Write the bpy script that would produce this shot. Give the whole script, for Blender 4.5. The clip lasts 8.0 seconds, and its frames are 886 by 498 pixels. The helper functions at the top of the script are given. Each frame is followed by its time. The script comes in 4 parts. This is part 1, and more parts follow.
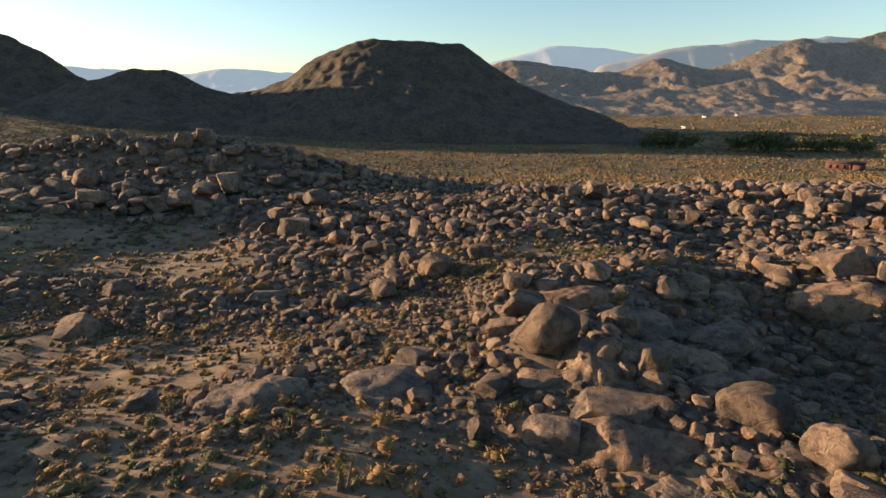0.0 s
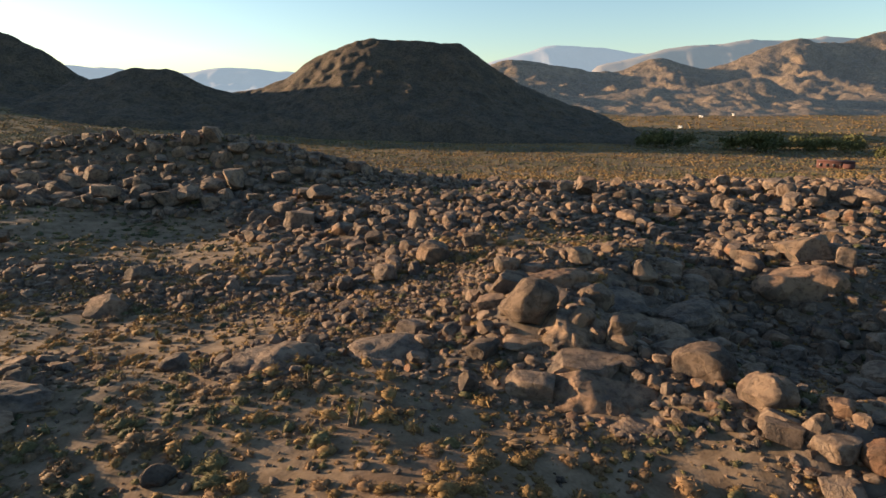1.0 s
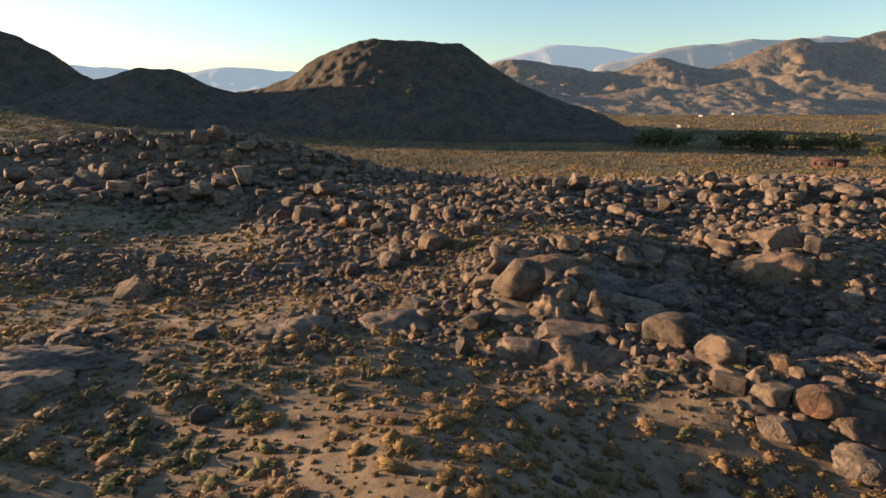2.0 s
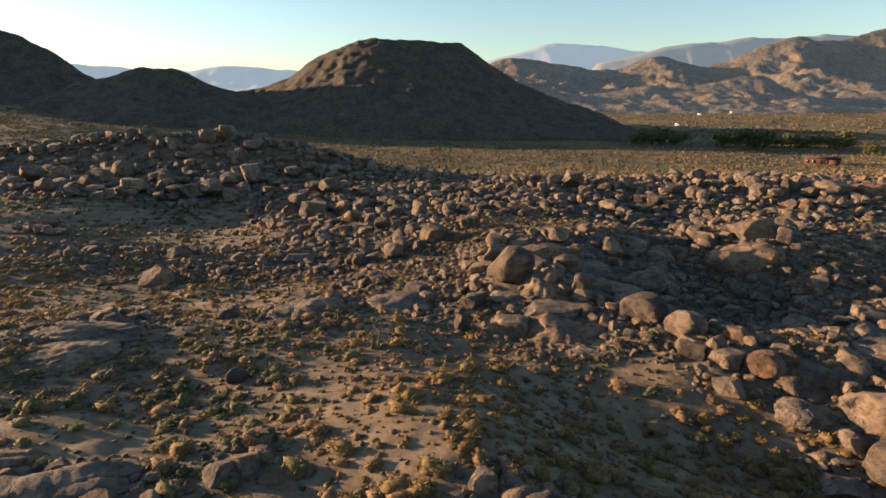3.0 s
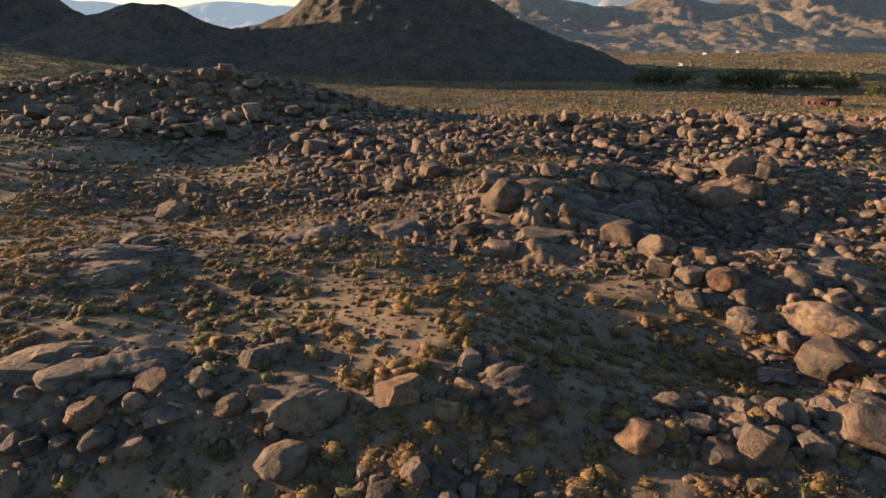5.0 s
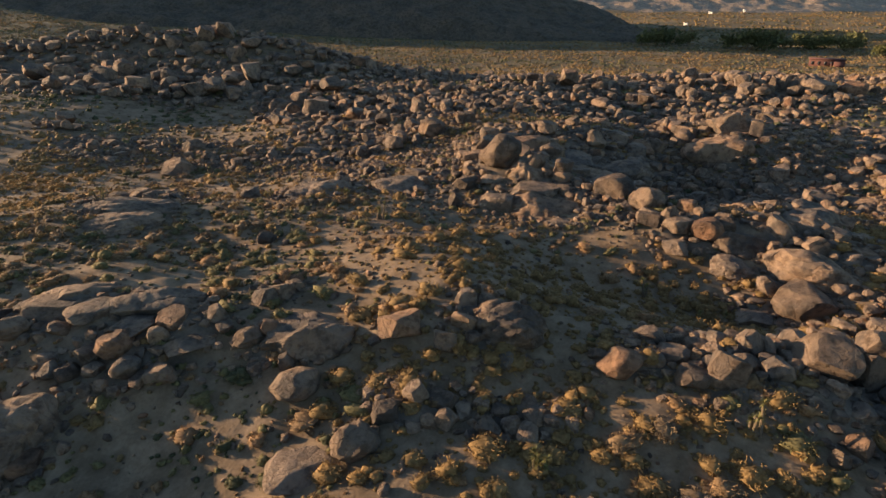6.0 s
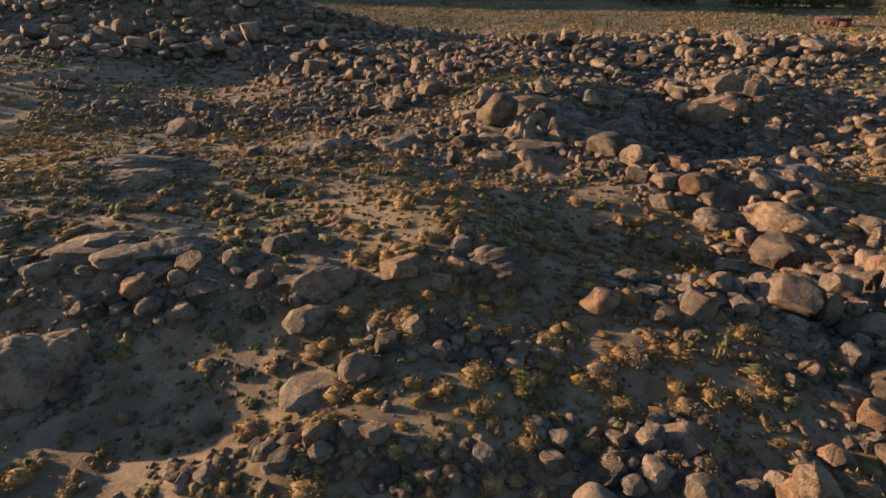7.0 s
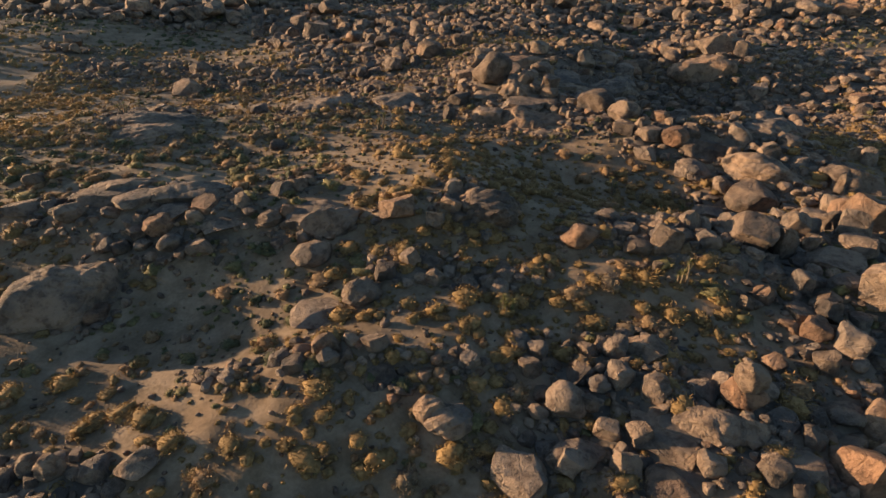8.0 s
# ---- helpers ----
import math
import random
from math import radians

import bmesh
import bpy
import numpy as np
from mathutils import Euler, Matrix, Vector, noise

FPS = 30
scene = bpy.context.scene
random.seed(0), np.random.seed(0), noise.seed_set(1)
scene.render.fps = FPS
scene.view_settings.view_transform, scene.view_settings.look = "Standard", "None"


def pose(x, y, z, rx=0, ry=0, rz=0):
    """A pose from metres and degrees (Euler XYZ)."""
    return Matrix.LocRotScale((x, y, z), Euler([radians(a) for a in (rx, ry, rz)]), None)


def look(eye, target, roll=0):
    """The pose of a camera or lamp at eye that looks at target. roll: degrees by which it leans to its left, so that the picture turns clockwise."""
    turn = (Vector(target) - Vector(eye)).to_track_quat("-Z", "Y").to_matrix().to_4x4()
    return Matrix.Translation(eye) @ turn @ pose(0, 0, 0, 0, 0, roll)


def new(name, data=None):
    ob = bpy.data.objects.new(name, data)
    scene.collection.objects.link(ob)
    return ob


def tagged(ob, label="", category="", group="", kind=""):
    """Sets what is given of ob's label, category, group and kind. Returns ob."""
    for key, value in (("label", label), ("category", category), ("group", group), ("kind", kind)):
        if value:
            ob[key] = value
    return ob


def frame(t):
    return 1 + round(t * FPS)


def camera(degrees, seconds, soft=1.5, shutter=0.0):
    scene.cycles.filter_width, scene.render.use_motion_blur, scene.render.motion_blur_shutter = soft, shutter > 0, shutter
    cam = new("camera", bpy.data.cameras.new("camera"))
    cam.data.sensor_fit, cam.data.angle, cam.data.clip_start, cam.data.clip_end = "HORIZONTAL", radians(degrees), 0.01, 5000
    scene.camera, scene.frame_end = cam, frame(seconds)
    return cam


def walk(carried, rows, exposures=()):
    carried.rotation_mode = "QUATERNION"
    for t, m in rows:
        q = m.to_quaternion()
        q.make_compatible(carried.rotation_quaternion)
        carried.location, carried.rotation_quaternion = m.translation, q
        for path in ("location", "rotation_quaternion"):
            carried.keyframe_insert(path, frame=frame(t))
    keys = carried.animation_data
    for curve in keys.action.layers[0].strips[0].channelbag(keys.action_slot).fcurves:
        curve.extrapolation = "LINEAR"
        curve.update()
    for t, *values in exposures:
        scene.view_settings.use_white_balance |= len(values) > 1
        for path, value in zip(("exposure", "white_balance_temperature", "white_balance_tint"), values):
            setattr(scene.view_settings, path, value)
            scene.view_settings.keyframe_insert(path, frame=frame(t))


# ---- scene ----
cam = camera(76.20, 8.0)
# seconds, x, y, z, yaw, pitch, roll
PATH = [
    (0.0, 0.004, -0.001, 30.000, -0.037, -14.241, -0.005),
    (0.5, 0.092, -3.135, 29.987, -0.194, -14.263, 0.054),
    (1.0, 0.328, -6.367, 29.968, -0.162, -14.305, 0.079),
    (1.5, 0.472, -9.488, 29.991, -0.056, -14.341, 0.093),
    (3.0, 0.461, -19.308, 30.483, -0.082, -14.498, 0.009),
    (3.5, 0.561, -21.197, 30.795, -0.006, -15.607, 0.022),
    (4.0, 0.704, -22.553, 30.611, -0.010, -16.807, 0.052),
    (4.5, 0.741, -23.793, 30.665, -0.123, -18.447, 0.116),
    (6.0, 0.867, -28.036, 30.266, -0.145, -23.806, 0.140),
    (6.5, 1.004, -29.448, 30.352, -0.166, -25.695, 0.129),
    (7.0, 1.142, -31.233, 30.472, -0.075, -27.359, 0.095),
    (7.5, 1.427, -33.338, 30.428, -0.018, -28.898, 0.057),
    (8.0, 1.720, -35.635, 30.237, 0.074, -30.330, -0.003),
]
walk(cam, [(t, pose(x, y, z, 90 + pitch, 0, yaw) @ pose(0, 0, 0, 0, 0, roll)) for t, x, y, z, yaw, pitch, roll in PATH])

# ---- sky, sun, exposure ----
SUN_UP, SUN_FROM = 8.5, (-0.962, 0.273)  # low evening sun, from the west and a little ahead
world = bpy.data.worlds.new("sky")
scene.world = world
world.use_nodes = True
sky = world.node_tree.nodes.new("ShaderNodeTexSky")
sky.sky_type, sky.sun_disc = "NISHITA", False
sky.sun_elevation = radians(SUN_UP)
sky.sun_rotation = math.atan2(SUN_FROM[0], SUN_FROM[1])
sky.air_density, sky.dust_density, sky.ozone_density = 1.0, 0.5, 1.9
world.node_tree.nodes["Background"].inputs[1].default_value = 0.086
world.node_tree.links.new(sky.outputs[0], world.node_tree.nodes["Background"].inputs[0])
sun = new("sun", bpy.data.lights.new("sun", "SUN"))
sun.data.energy, sun.data.angle, sun.data.color = 5.0, radians(0.55), (1.0, 0.67, 0.39)
sun.matrix_world = look((0, 0, 400), (-400 * SUN_FROM[0], -400 * SUN_FROM[1], 400 - 400 * math.tan(radians(SUN_UP))))
scene.view_settings.exposure = 1.62


# ---- materials ----
def material(name, rough=0.9):
    m = bpy.data.materials.new(name)
    m.use_nodes = True
    b = m.node_tree.nodes["Principled BSDF"]
    b.inputs["Roughness"].default_value = rough
    b.inputs["Specular IOR Level"].default_value = 0.25
    return m, m.node_tree.nodes, m.node_tree.links, b


def noise_node(nodes, links, size, detail=5.0, rough=0.6):
    """Noise with lumps of about that size in metres, in world space."""
    geo = nodes.new("ShaderNodeNewGeometry")
    n = nodes.new("ShaderNodeTexNoise")
    n.inputs["Scale"].default_value = 1.0 / size
    n.inputs["Detail"].default_value, n.inputs["Roughness"].default_value = detail, rough
    links.new(geo.outputs["Position"], n.inputs["Vector"])
    return n


def ramp_node(nodes, links, source, stops):
    r = nodes.new("ShaderNodeValToRGB")
    while len(r.color_ramp.elements) < len(stops):
        r.color_ramp.elements.new(0.5)
    for e, (p, c) in zip(r.color_ramp.elements, stops):
        e.position, e.color = p, (*c, 1)
    links.new(source, r.inputs[0])
    return r


def mix_node(nodes, links, kind, factor, a, b):
    m = nodes.new("ShaderNodeMix")
    m.data_type, m.blend_type = "RGBA", kind
    for value, socket in ((factor, m.inputs[0]), (a, m.inputs[6]), (b, m.inputs[7])):
        if isinstance(value, float):
            socket.default_value = value
        elif isinstance(value, tuple):
            socket.default_value = (*value, 1)
        else:
            links.new(value, socket)
    return m.outputs[2]


def bump_node(nodes, links, bsdf, source, strength, distance):
    b = nodes.new("ShaderNodeBump")
    b.inputs["Strength"].default_value, b.inputs["Distance"].default_value = strength, distance
    links.new(source, b.inputs["Height"])
    links.new(b.outputs[0], bsdf.inputs["Normal"])


def sand_material():
    m, n, k, b = material("desert_sand", 0.95)
    big, mid, fine = noise_node(n, k, 14.0, 4), noise_node(n, k, 2.2, 5), noise_node(n, k, 0.25, 4)
    tone = ramp_node(n, k, big.outputs[0], [(0.36, (0.175, 0.132, 0.092)), (0.55, (0.235, 0.172, 0.115)), (0.68, (0.210, 0.142, 0.094))])
    spots = ramp_node(n, k, mid.outputs[0], [(0.40, (0.62, 0.60, 0.56)), (0.62, (1.0, 1.0, 1.0))])
    grit = ramp_node(n, k, fine.outputs[0], [(0.35, (0.72, 0.70, 0.68)), (0.65, (1.0, 1.0, 1.0))])
    c = mix_node(n, k, "MULTIPLY", 1.0, tone.outputs[0], spots.outputs[0])
    c = mix_node(n, k, "MULTIPLY", 0.8, c, grit.outputs[0])
    # bare rock shows through among the boulders, darkened to paint in shade between them
    rocky = n.new("ShaderNodeAttribute")
    rocky.attribute_name = "rocky"
    stone = ramp_node(n, k, mid.outputs[0], [(0.38, (0.085, 0.072, 0.062)), (0.62, (0.165, 0.126, 0.093))])
    stone = mix_node(n, k, "MULTIPLY", 0.8, stone.outputs[0], grit.outputs[0])
    c = mix_node(n, k, "MIX", rocky.outputs["Fac"], c, stone)
    # low scrub covers the plain far ahead
    place = n.new("ShaderNodeSeparateXYZ")
    geo = n.new("ShaderNodeNewGeometry")
    k.new(geo.outputs["Position"], place.inputs[0])
    ahead = n.new("ShaderNodeMapRange")
    ahead.inputs[1].default_value, ahead.inputs[2].default_value = 130.0, 330.0
    k.new(place.outputs[1], ahead.inputs[0])
    bush, patch = noise_node(n, k, 3.5, 4, 0.7), noise_node(n, k, 60.0, 4)
    cover = ramp_node(n, k, bush.outputs[0], [(0.42, (0.0, 0.0, 0.0)), (0.52, (1.0, 1.0, 1.0))])
    amount = n.new("ShaderNodeMath")
    amount.operation = "MULTIPLY"
    k.new(ahead.outputs[0], amount.inputs[0])
    k.new(cover.outputs[0], amount.inputs[1])
    green = ramp_node(n, k, patch.outputs[0], [(0.40, (0.06, 0.055, 0.026)), (0.60, (0.16, 0.115, 0.045))])
    c = mix_node(n, k, "MIX", amount.outputs[0], c, green.outputs[0])
    k.new(c, b.inputs["Base Color"])
    bump_node(n, k, b, fine.outputs[0], 0.6, 0.08)
    return m


def rock_material(name, pale, dark, island=True):
    """Weathered granite: a warm pale skin with dark desert varnish, each stone a little different."""
    m, n, k, b = material(name, 0.92)
    big, mid, fine = noise_node(n, k, 2.6, 5), noise_node(n, k, 0.7, 6, 0.7), noise_node(n, k, 0.09, 4)
    skin = ramp_node(n, k, big.outputs[0], [(0.38, dark), (0.56, pale)])
    stain = ramp_node(n, k, mid.outputs[0], [(0.38, (0.44, 0.41, 0.40)), (0.52, (1.0, 1.0, 1.0))])
    c = mix_node(n, k, "MULTIPLY", 0.85, skin.outputs[0], stain.outputs[0])
    if island:
        one = n.new("ShaderNodeNewGeometry").outputs["Random Per Island"]
    else:
        one = n.new("ShaderNodeObjectInfo").outputs["Random"]
    own = ramp_node(n, k, one, [(0.0, (0.52, 0.50, 0.50)), (0.25, (0.82, 0.76, 0.72)), (0.55, (0.92, 0.90, 0.90)), (0.85, (1.08, 0.97, 0.87)), (1.0, (0.92, 0.66, 0.52))])
    c = mix_node(n, k, "MULTIPLY", 1.0, c, own.outputs[0])
    bend = mix_node(n, k, "ADD", 1.0, n.new("ShaderNodeNewGeometry").outputs["Position"], big.outputs[1])
    joint = n.new("ShaderNodeTexVoronoi")
    joint.feature = "DISTANCE_TO_EDGE"
    joint.inputs["Scale"].default_value = 0.40
    k.new(bend, joint.inputs["Vector"])
    crack = ramp_node(n, k, joint.outputs["Distance"], [(0.0, (0.0, 0.0, 0.0)), (0.03, (1.0, 1.0, 1.0))])
    dirt = ramp_node(n, k, joint.outputs["Distance"], [(0.0, (0.86, 0.85, 0.84)), (0.02, (1.0, 1.0, 1.0))])
    c = mix_node(n, k, "MULTIPLY", 0.8, c, dirt.outputs[0])
    k.new(c, b.inputs["Base Color"])
    cut = n.new("ShaderNodeMath")
    cut.operation = "MULTIPLY_ADD"
    cut.inputs[1].default_value = 0.45
    k.new(crack.outputs[0], cut.inputs[0])
    add = n.new("ShaderNodeMath")
    add.operation = "MULTIPLY_ADD"
    add.inputs[1].default_value = 4.0
    k.new(mid.outputs[0], add.inputs[0])
    k.new(fine.outputs[0], add.inputs[2])
    k.new(add.outputs[0], cut.inputs[2])
    bump_node(n, k, b, cut.outputs[0], 1.0, 0.12)
    return m


def leaf_material(name, stops, island=False):
    m, n, k, b = material(name, 0.85)
    if island:
        one = n.new("ShaderNodeNewGeometry").outputs["Random Per Island"]
    else:
        one = n.new("ShaderNodeObjectInfo").outputs["Random"]
    tone = ramp_node(n, k, one, stops)
    fine = noise_node(n, k, 0.22, 3)
    spot = ramp_node(n, k, fine.outputs[0], [(0.35, (0.6, 0.6, 0.55)), (0.65, (1.1, 1.1, 1.1))])
    c = mix_node(n, k, "MULTIPLY", 1.0, tone.outputs[0], spot.outputs[0])
    k.new(c, b.inputs["Base Color"])
    # thin leaves let the low sun through
    thin = n.new("ShaderNodeBsdfTranslucent")
    k.new(c, thin.inputs[0])
    both = n.new("ShaderNodeMixShader")
    both.inputs[0].default_value = 0.16
    k.new(b.outputs[0], both.inputs[1])
    k.new(thin.outputs[0], both.inputs[2])
    k.new(both.outputs[0], n["Material Output"].inputs[0])
    return m


def hill_material(name, pale, dark, brush, size):
    """A rocky desert mountainside: stone, scree and dark scrub."""
    m, n, k, b = material(name, 1.0)
    big, mid, fine = noise_node(n, k, size * 9, 5), noise_node(n, k, size * 1.6, 6, 0.7), noise_node(n, k, size * 0.35, 4, 0.7)
    tone = ramp_node(n, k, big.outputs[0], [(0.38, dark), (0.62, pale)])
    scrub = ramp_node(n, k, mid.outputs[0], [(0.47, (1.0, 1.0, 1.0)), (0.60, brush)])
    c = mix_node(n, k, "MULTIPLY", 0.85, tone.outputs[0], scrub.outputs[0])
    grit = ramp_node(n, k, fine.outputs[0], [(0.38, (0.42, 0.42, 0.42)), (0.60, (1.30, 1.28, 1.25))])
    c = mix_node(n, k, "MULTIPLY", 0.8, c, grit.outputs[0])
    k.new(c, b.inputs["Base Color"])
    bump_node(n, k, b, mid.outputs[0], 0.9, size * 0.8)
    return m


def plain_material(name, colour, rough=0.8, spread=0.25, size=0.5):
    m, n, k, b = material(name, rough)
    t = noise_node(n, k, size, 4)
    lo = tuple(v * (1 - spread) for v in colour)
    tone = ramp_node(n, k, t.outputs[0], [(0.35, lo), (0.65, colour)])
    k.new(tone.outputs[0], b.inputs["Base Color"])
    return m


SAND = sand_material()
GRANITE = rock_material("granite", (0.245, 0.190, 0.145), (0.108, 0.095, 0.086), island=False)
GRANITE_FIELD = rock_material("granite_rubble", (0.245, 0.190, 0.145), (0.108, 0.095, 0.086), island=True)
SCRUBS = [
    leaf_material("golden_grass", [(0.0, (0.19, 0.125, 0.055)), (1.0, (0.25, 0.160, 0.068))]),
    leaf_material("tan_scrub", [(0.0, (0.20, 0.14, 0.082)), (0.5, (0.22, 0.130, 0.068)), (1.0, (0.15, 0.112, 0.074))]),
    leaf_material("olive_scrub", [(0.0, (0.115, 0.105, 0.052)), (1.0, (0.150, 0.130, 0.060))]),
    leaf_material("dark_scrub", [(0.0, (0.060, 0.064, 0.034)), (1.0, (0.090, 0.092, 0.046))]),
]
GREEN = [(0.0, (0.075, 0.085, 0.036)), (0.5, (0.115, 0.112, 0.046)), (1.0, (0.095, 0.100, 0.038))]
LEAF = leaf_material("green_leaf", GREEN)
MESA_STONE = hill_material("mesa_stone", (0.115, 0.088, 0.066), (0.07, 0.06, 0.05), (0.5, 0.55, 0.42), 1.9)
RANGE_STONE_HAZED = hill_material("range_stone_hazed", (0.19, 0.14, 0.092), (0.115, 0.094, 0.073), (0.5, 0.5, 0.42), 11.0)
RANGE_STONE_HAZED.node_tree.nodes["Principled BSDF"].inputs["Emission Color"].default_value = (0.60, 0.72, 0.86, 1)
RANGE_STONE_HAZED.node_tree.nodes["Principled BSDF"].inputs["Emission Strength"].default_value = 0.02  # faint blue glow painted in for bright air before the far range



def haze_glow_material(name, colour, glow):
    """Mountains many kilometres off; a blue emission paints in the bright evening haze."""
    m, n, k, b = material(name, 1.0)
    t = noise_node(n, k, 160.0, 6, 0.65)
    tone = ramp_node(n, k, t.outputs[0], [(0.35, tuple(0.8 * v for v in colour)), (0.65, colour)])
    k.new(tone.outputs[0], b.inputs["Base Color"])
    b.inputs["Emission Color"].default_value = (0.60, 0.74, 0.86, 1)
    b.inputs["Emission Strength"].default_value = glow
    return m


# the back ranges glow pale blue in place of haze
FAR_HAZE = haze_glow_material("far_haze", (0.16, 0.15, 0.15), 0.16)
BACK_HAZE = haze_glow_material("back_haze", (0.18, 0.155, 0.13), 0.085)
# ---- the lie of the land ----
TABLE = np.random.RandomState(7).rand(256, 256)


def value_noise(x, y, size, seed=0):
    """Smooth noise from 0 to 1 with lumps of about that size in metres."""
    u, v = np.asarray(x, float) / size + 37.7 * seed, np.asarray(y, float) / size + 91.3 * seed
    i, j = np.floor(u).astype(int), np.floor(v).astype(int)
    a, b = u - i, v - j
    a, b = a * a * (3 - 2 * a), b * b * (3 - 2 * b)
    t = lambda p, q: TABLE[p % 256, q % 256]
    return (t(i, j) * (1 - a) + t(i + 1, j) * a) * (1 - b) + (t(i, j + 1) * (1 - a) + t(i + 1, j + 1) * a) * b


def hump(x, y, cx, cy, rx, ry, turn=0.0):
    """A rounded hump, 1 at its middle."""
    c, s = math.cos(math.radians(turn)), math.sin(math.radians(turn))
    u, v = (x - cx) * c + (y - cy) * s, -(x - cx) * s + (y - cy) * c
    return np.exp(-(u / rx) ** 2 - (v / ry) ** 2)


def ramp(v, a, b):
    w = np.clip((v - a) / (b - a), 0, 1)
    return w * w * (3 - 2 * w)


def broad(x, y):
    """The plain: it falls away ahead, then climbs to the mountains."""
    z = 8.0 - 14.0 * ramp(y, 105, 330) + 0.024 * np.maximum(0, y - 560) + 34.0 * hump(x, y, -520, 560, 300, 260)
    z = z + 13.0 * hump(x, y, -108, 178, 66, 15) + 6.0 * hump(x, y, -60, 172, 36, 17) + 4.0 * hump(x, y, 60, 120, 60, 30)
    return z - 10.0 * ramp(-y, 8, 44)

# swells of the ground every 16 m, from west to east, row by row going ahead
SWELLS = {
    -16: (-0, -0.1, -0.4, -0.5, -0.1, 0.3, 0.1, 0, 0),
    0: (0, 0.1, -0.1, -0, 0.4, 0.2, -0, 0, 0),
    16: (0.1, 0.5, 0.6, 0.5, 0.4, 0.2, 0.3, 0.1, 0),
    32: (0, 0.2, 0.3, 0.9, 0.4, 0.3, 0.1, -0.1, -0),
    48: (-0.6, -0.9, -1, -0.3, -0, 0.1, -0.7, -0.5, 0.2),
    64: (-1.1, -0.8, -0.6, -1.3, -0.4, 0.6, -0, 0.3, 0.7),
    80: (-0.8, -0.1, -0.4, -0.6, 0.5, 1.1, -0.2, -0.7, 0.2),
    96: (-1.3, -0.9, -0.5, -0.4, -0.5, 0.2, -1.1, -2.2, -0.8),
    112: (-1.8, -2.2, -1, -0.3, -1.3, -0.6, -0.6, -0.8, -0.3),
}
# the great outcrop with its gully, every 8 m
OUTCROP = {
    32: (-0.2, -0.1, 0.6, 0.7, 0, -0, -0),
    40: (-0.1, 1.1, 0.3, 0.2, -0.8, -0.4, -0),
    48: (0.4, 0.5, -1.2, -0.8, -1.9, -0.6, 0.3),
    56: (0.3, 1, -0.4, 0.7, -0.7, -0.5, 0.5),
    64: (-0.1, 0.4, 1.1, 1, -1.2, -1.2, 0.6),
    72: (1.2, -0.4, 0, 0.3, 0.1, 1.6, 2.1),
    80: (0.2, -0.3, -0.1, 0.7, 0.2, -0, 0.6),
}
# knolls and hollows of the foreground, every 8 m
FOREGROUND = {
    -20: (0, 0, 0.1, -0.2, -0.1, -0.5, -0.6, 1.1, 1.5, 0.3, -0, -0),
    -12: (-0, -0, -0.2, -0.6, 0.7, 0.7, -0.6, -0.3, -1.3, -0.9, -0.1, 0),
    -4: (-0, -0.2, -0.5, -1.5, -1.6, -0.3, 0, -0, -0.2, 0.4, 0.3, 0),
    4: (0.1, -0.3, 0.2, 1.4, 0.8, 1.1, 1.2, 1.1, 0.9, -0.2, -0.2, -0),
    12: (0.5, 0.3, 0.5, 0.4, -0.2, 0.1, 0.3, -0.8, -0.7, -0.8, -0.2, 0),
    20: (0.3, 0.2, -0.3, -0.7, -0.6, 0.3, 0.5, -0.5, -0, 1, 0.6, 0.1),
    28: (0.6, 1.1, -0.6, 0.1, 0.3, -0.4, -0.4, -0.8, 0.4, 0.9, 0.3, 0),
}


def land(x, y):
    """The height of the bare ground."""
    x, y = np.asarray(x, float), np.asarray(y, float)
    z = broad(x, y)
    for rows, west, step, spread in ((SWELLS, -64, 16, 392), (OUTCROP, 4, 8, 84), (FOREGROUND, -44, 8, 84)):
        for row, heights in rows.items():
            for k, h in enumerate(heights):
                z = z + h * np.exp(-((x - west - step * k) ** 2 + (y - row) ** 2) / spread)
    # the great block on the outcrop's far side, the hollows and the swells before it
    return z + 3.2 * hump(x, y, 45, 61, 8, 4) + 1.2 * hump(x, y, 20, 62, 9, 8) - 2.4 * hump(x, y, 55, 46, 13, 9) - 1.2 * hump(x, y, 19, 14, 10, 8) + 0.6 * hump(x, y, 1, 14, 7, 9) - 1.5 * hump(x, y, 6, 0, 7, 6) + 0.9 * hump(x, y, 21, -4, 9, 7) + 1.7 * hump(x, y, 11, 44, 6, 7) - 2.0 * hump(x, y, 27, 34, 9, 6) - 1.1 * hump(x, y, 24, 20, 6, 5) - 1.3 * hump(x, y, 28, 12, 7, 7)

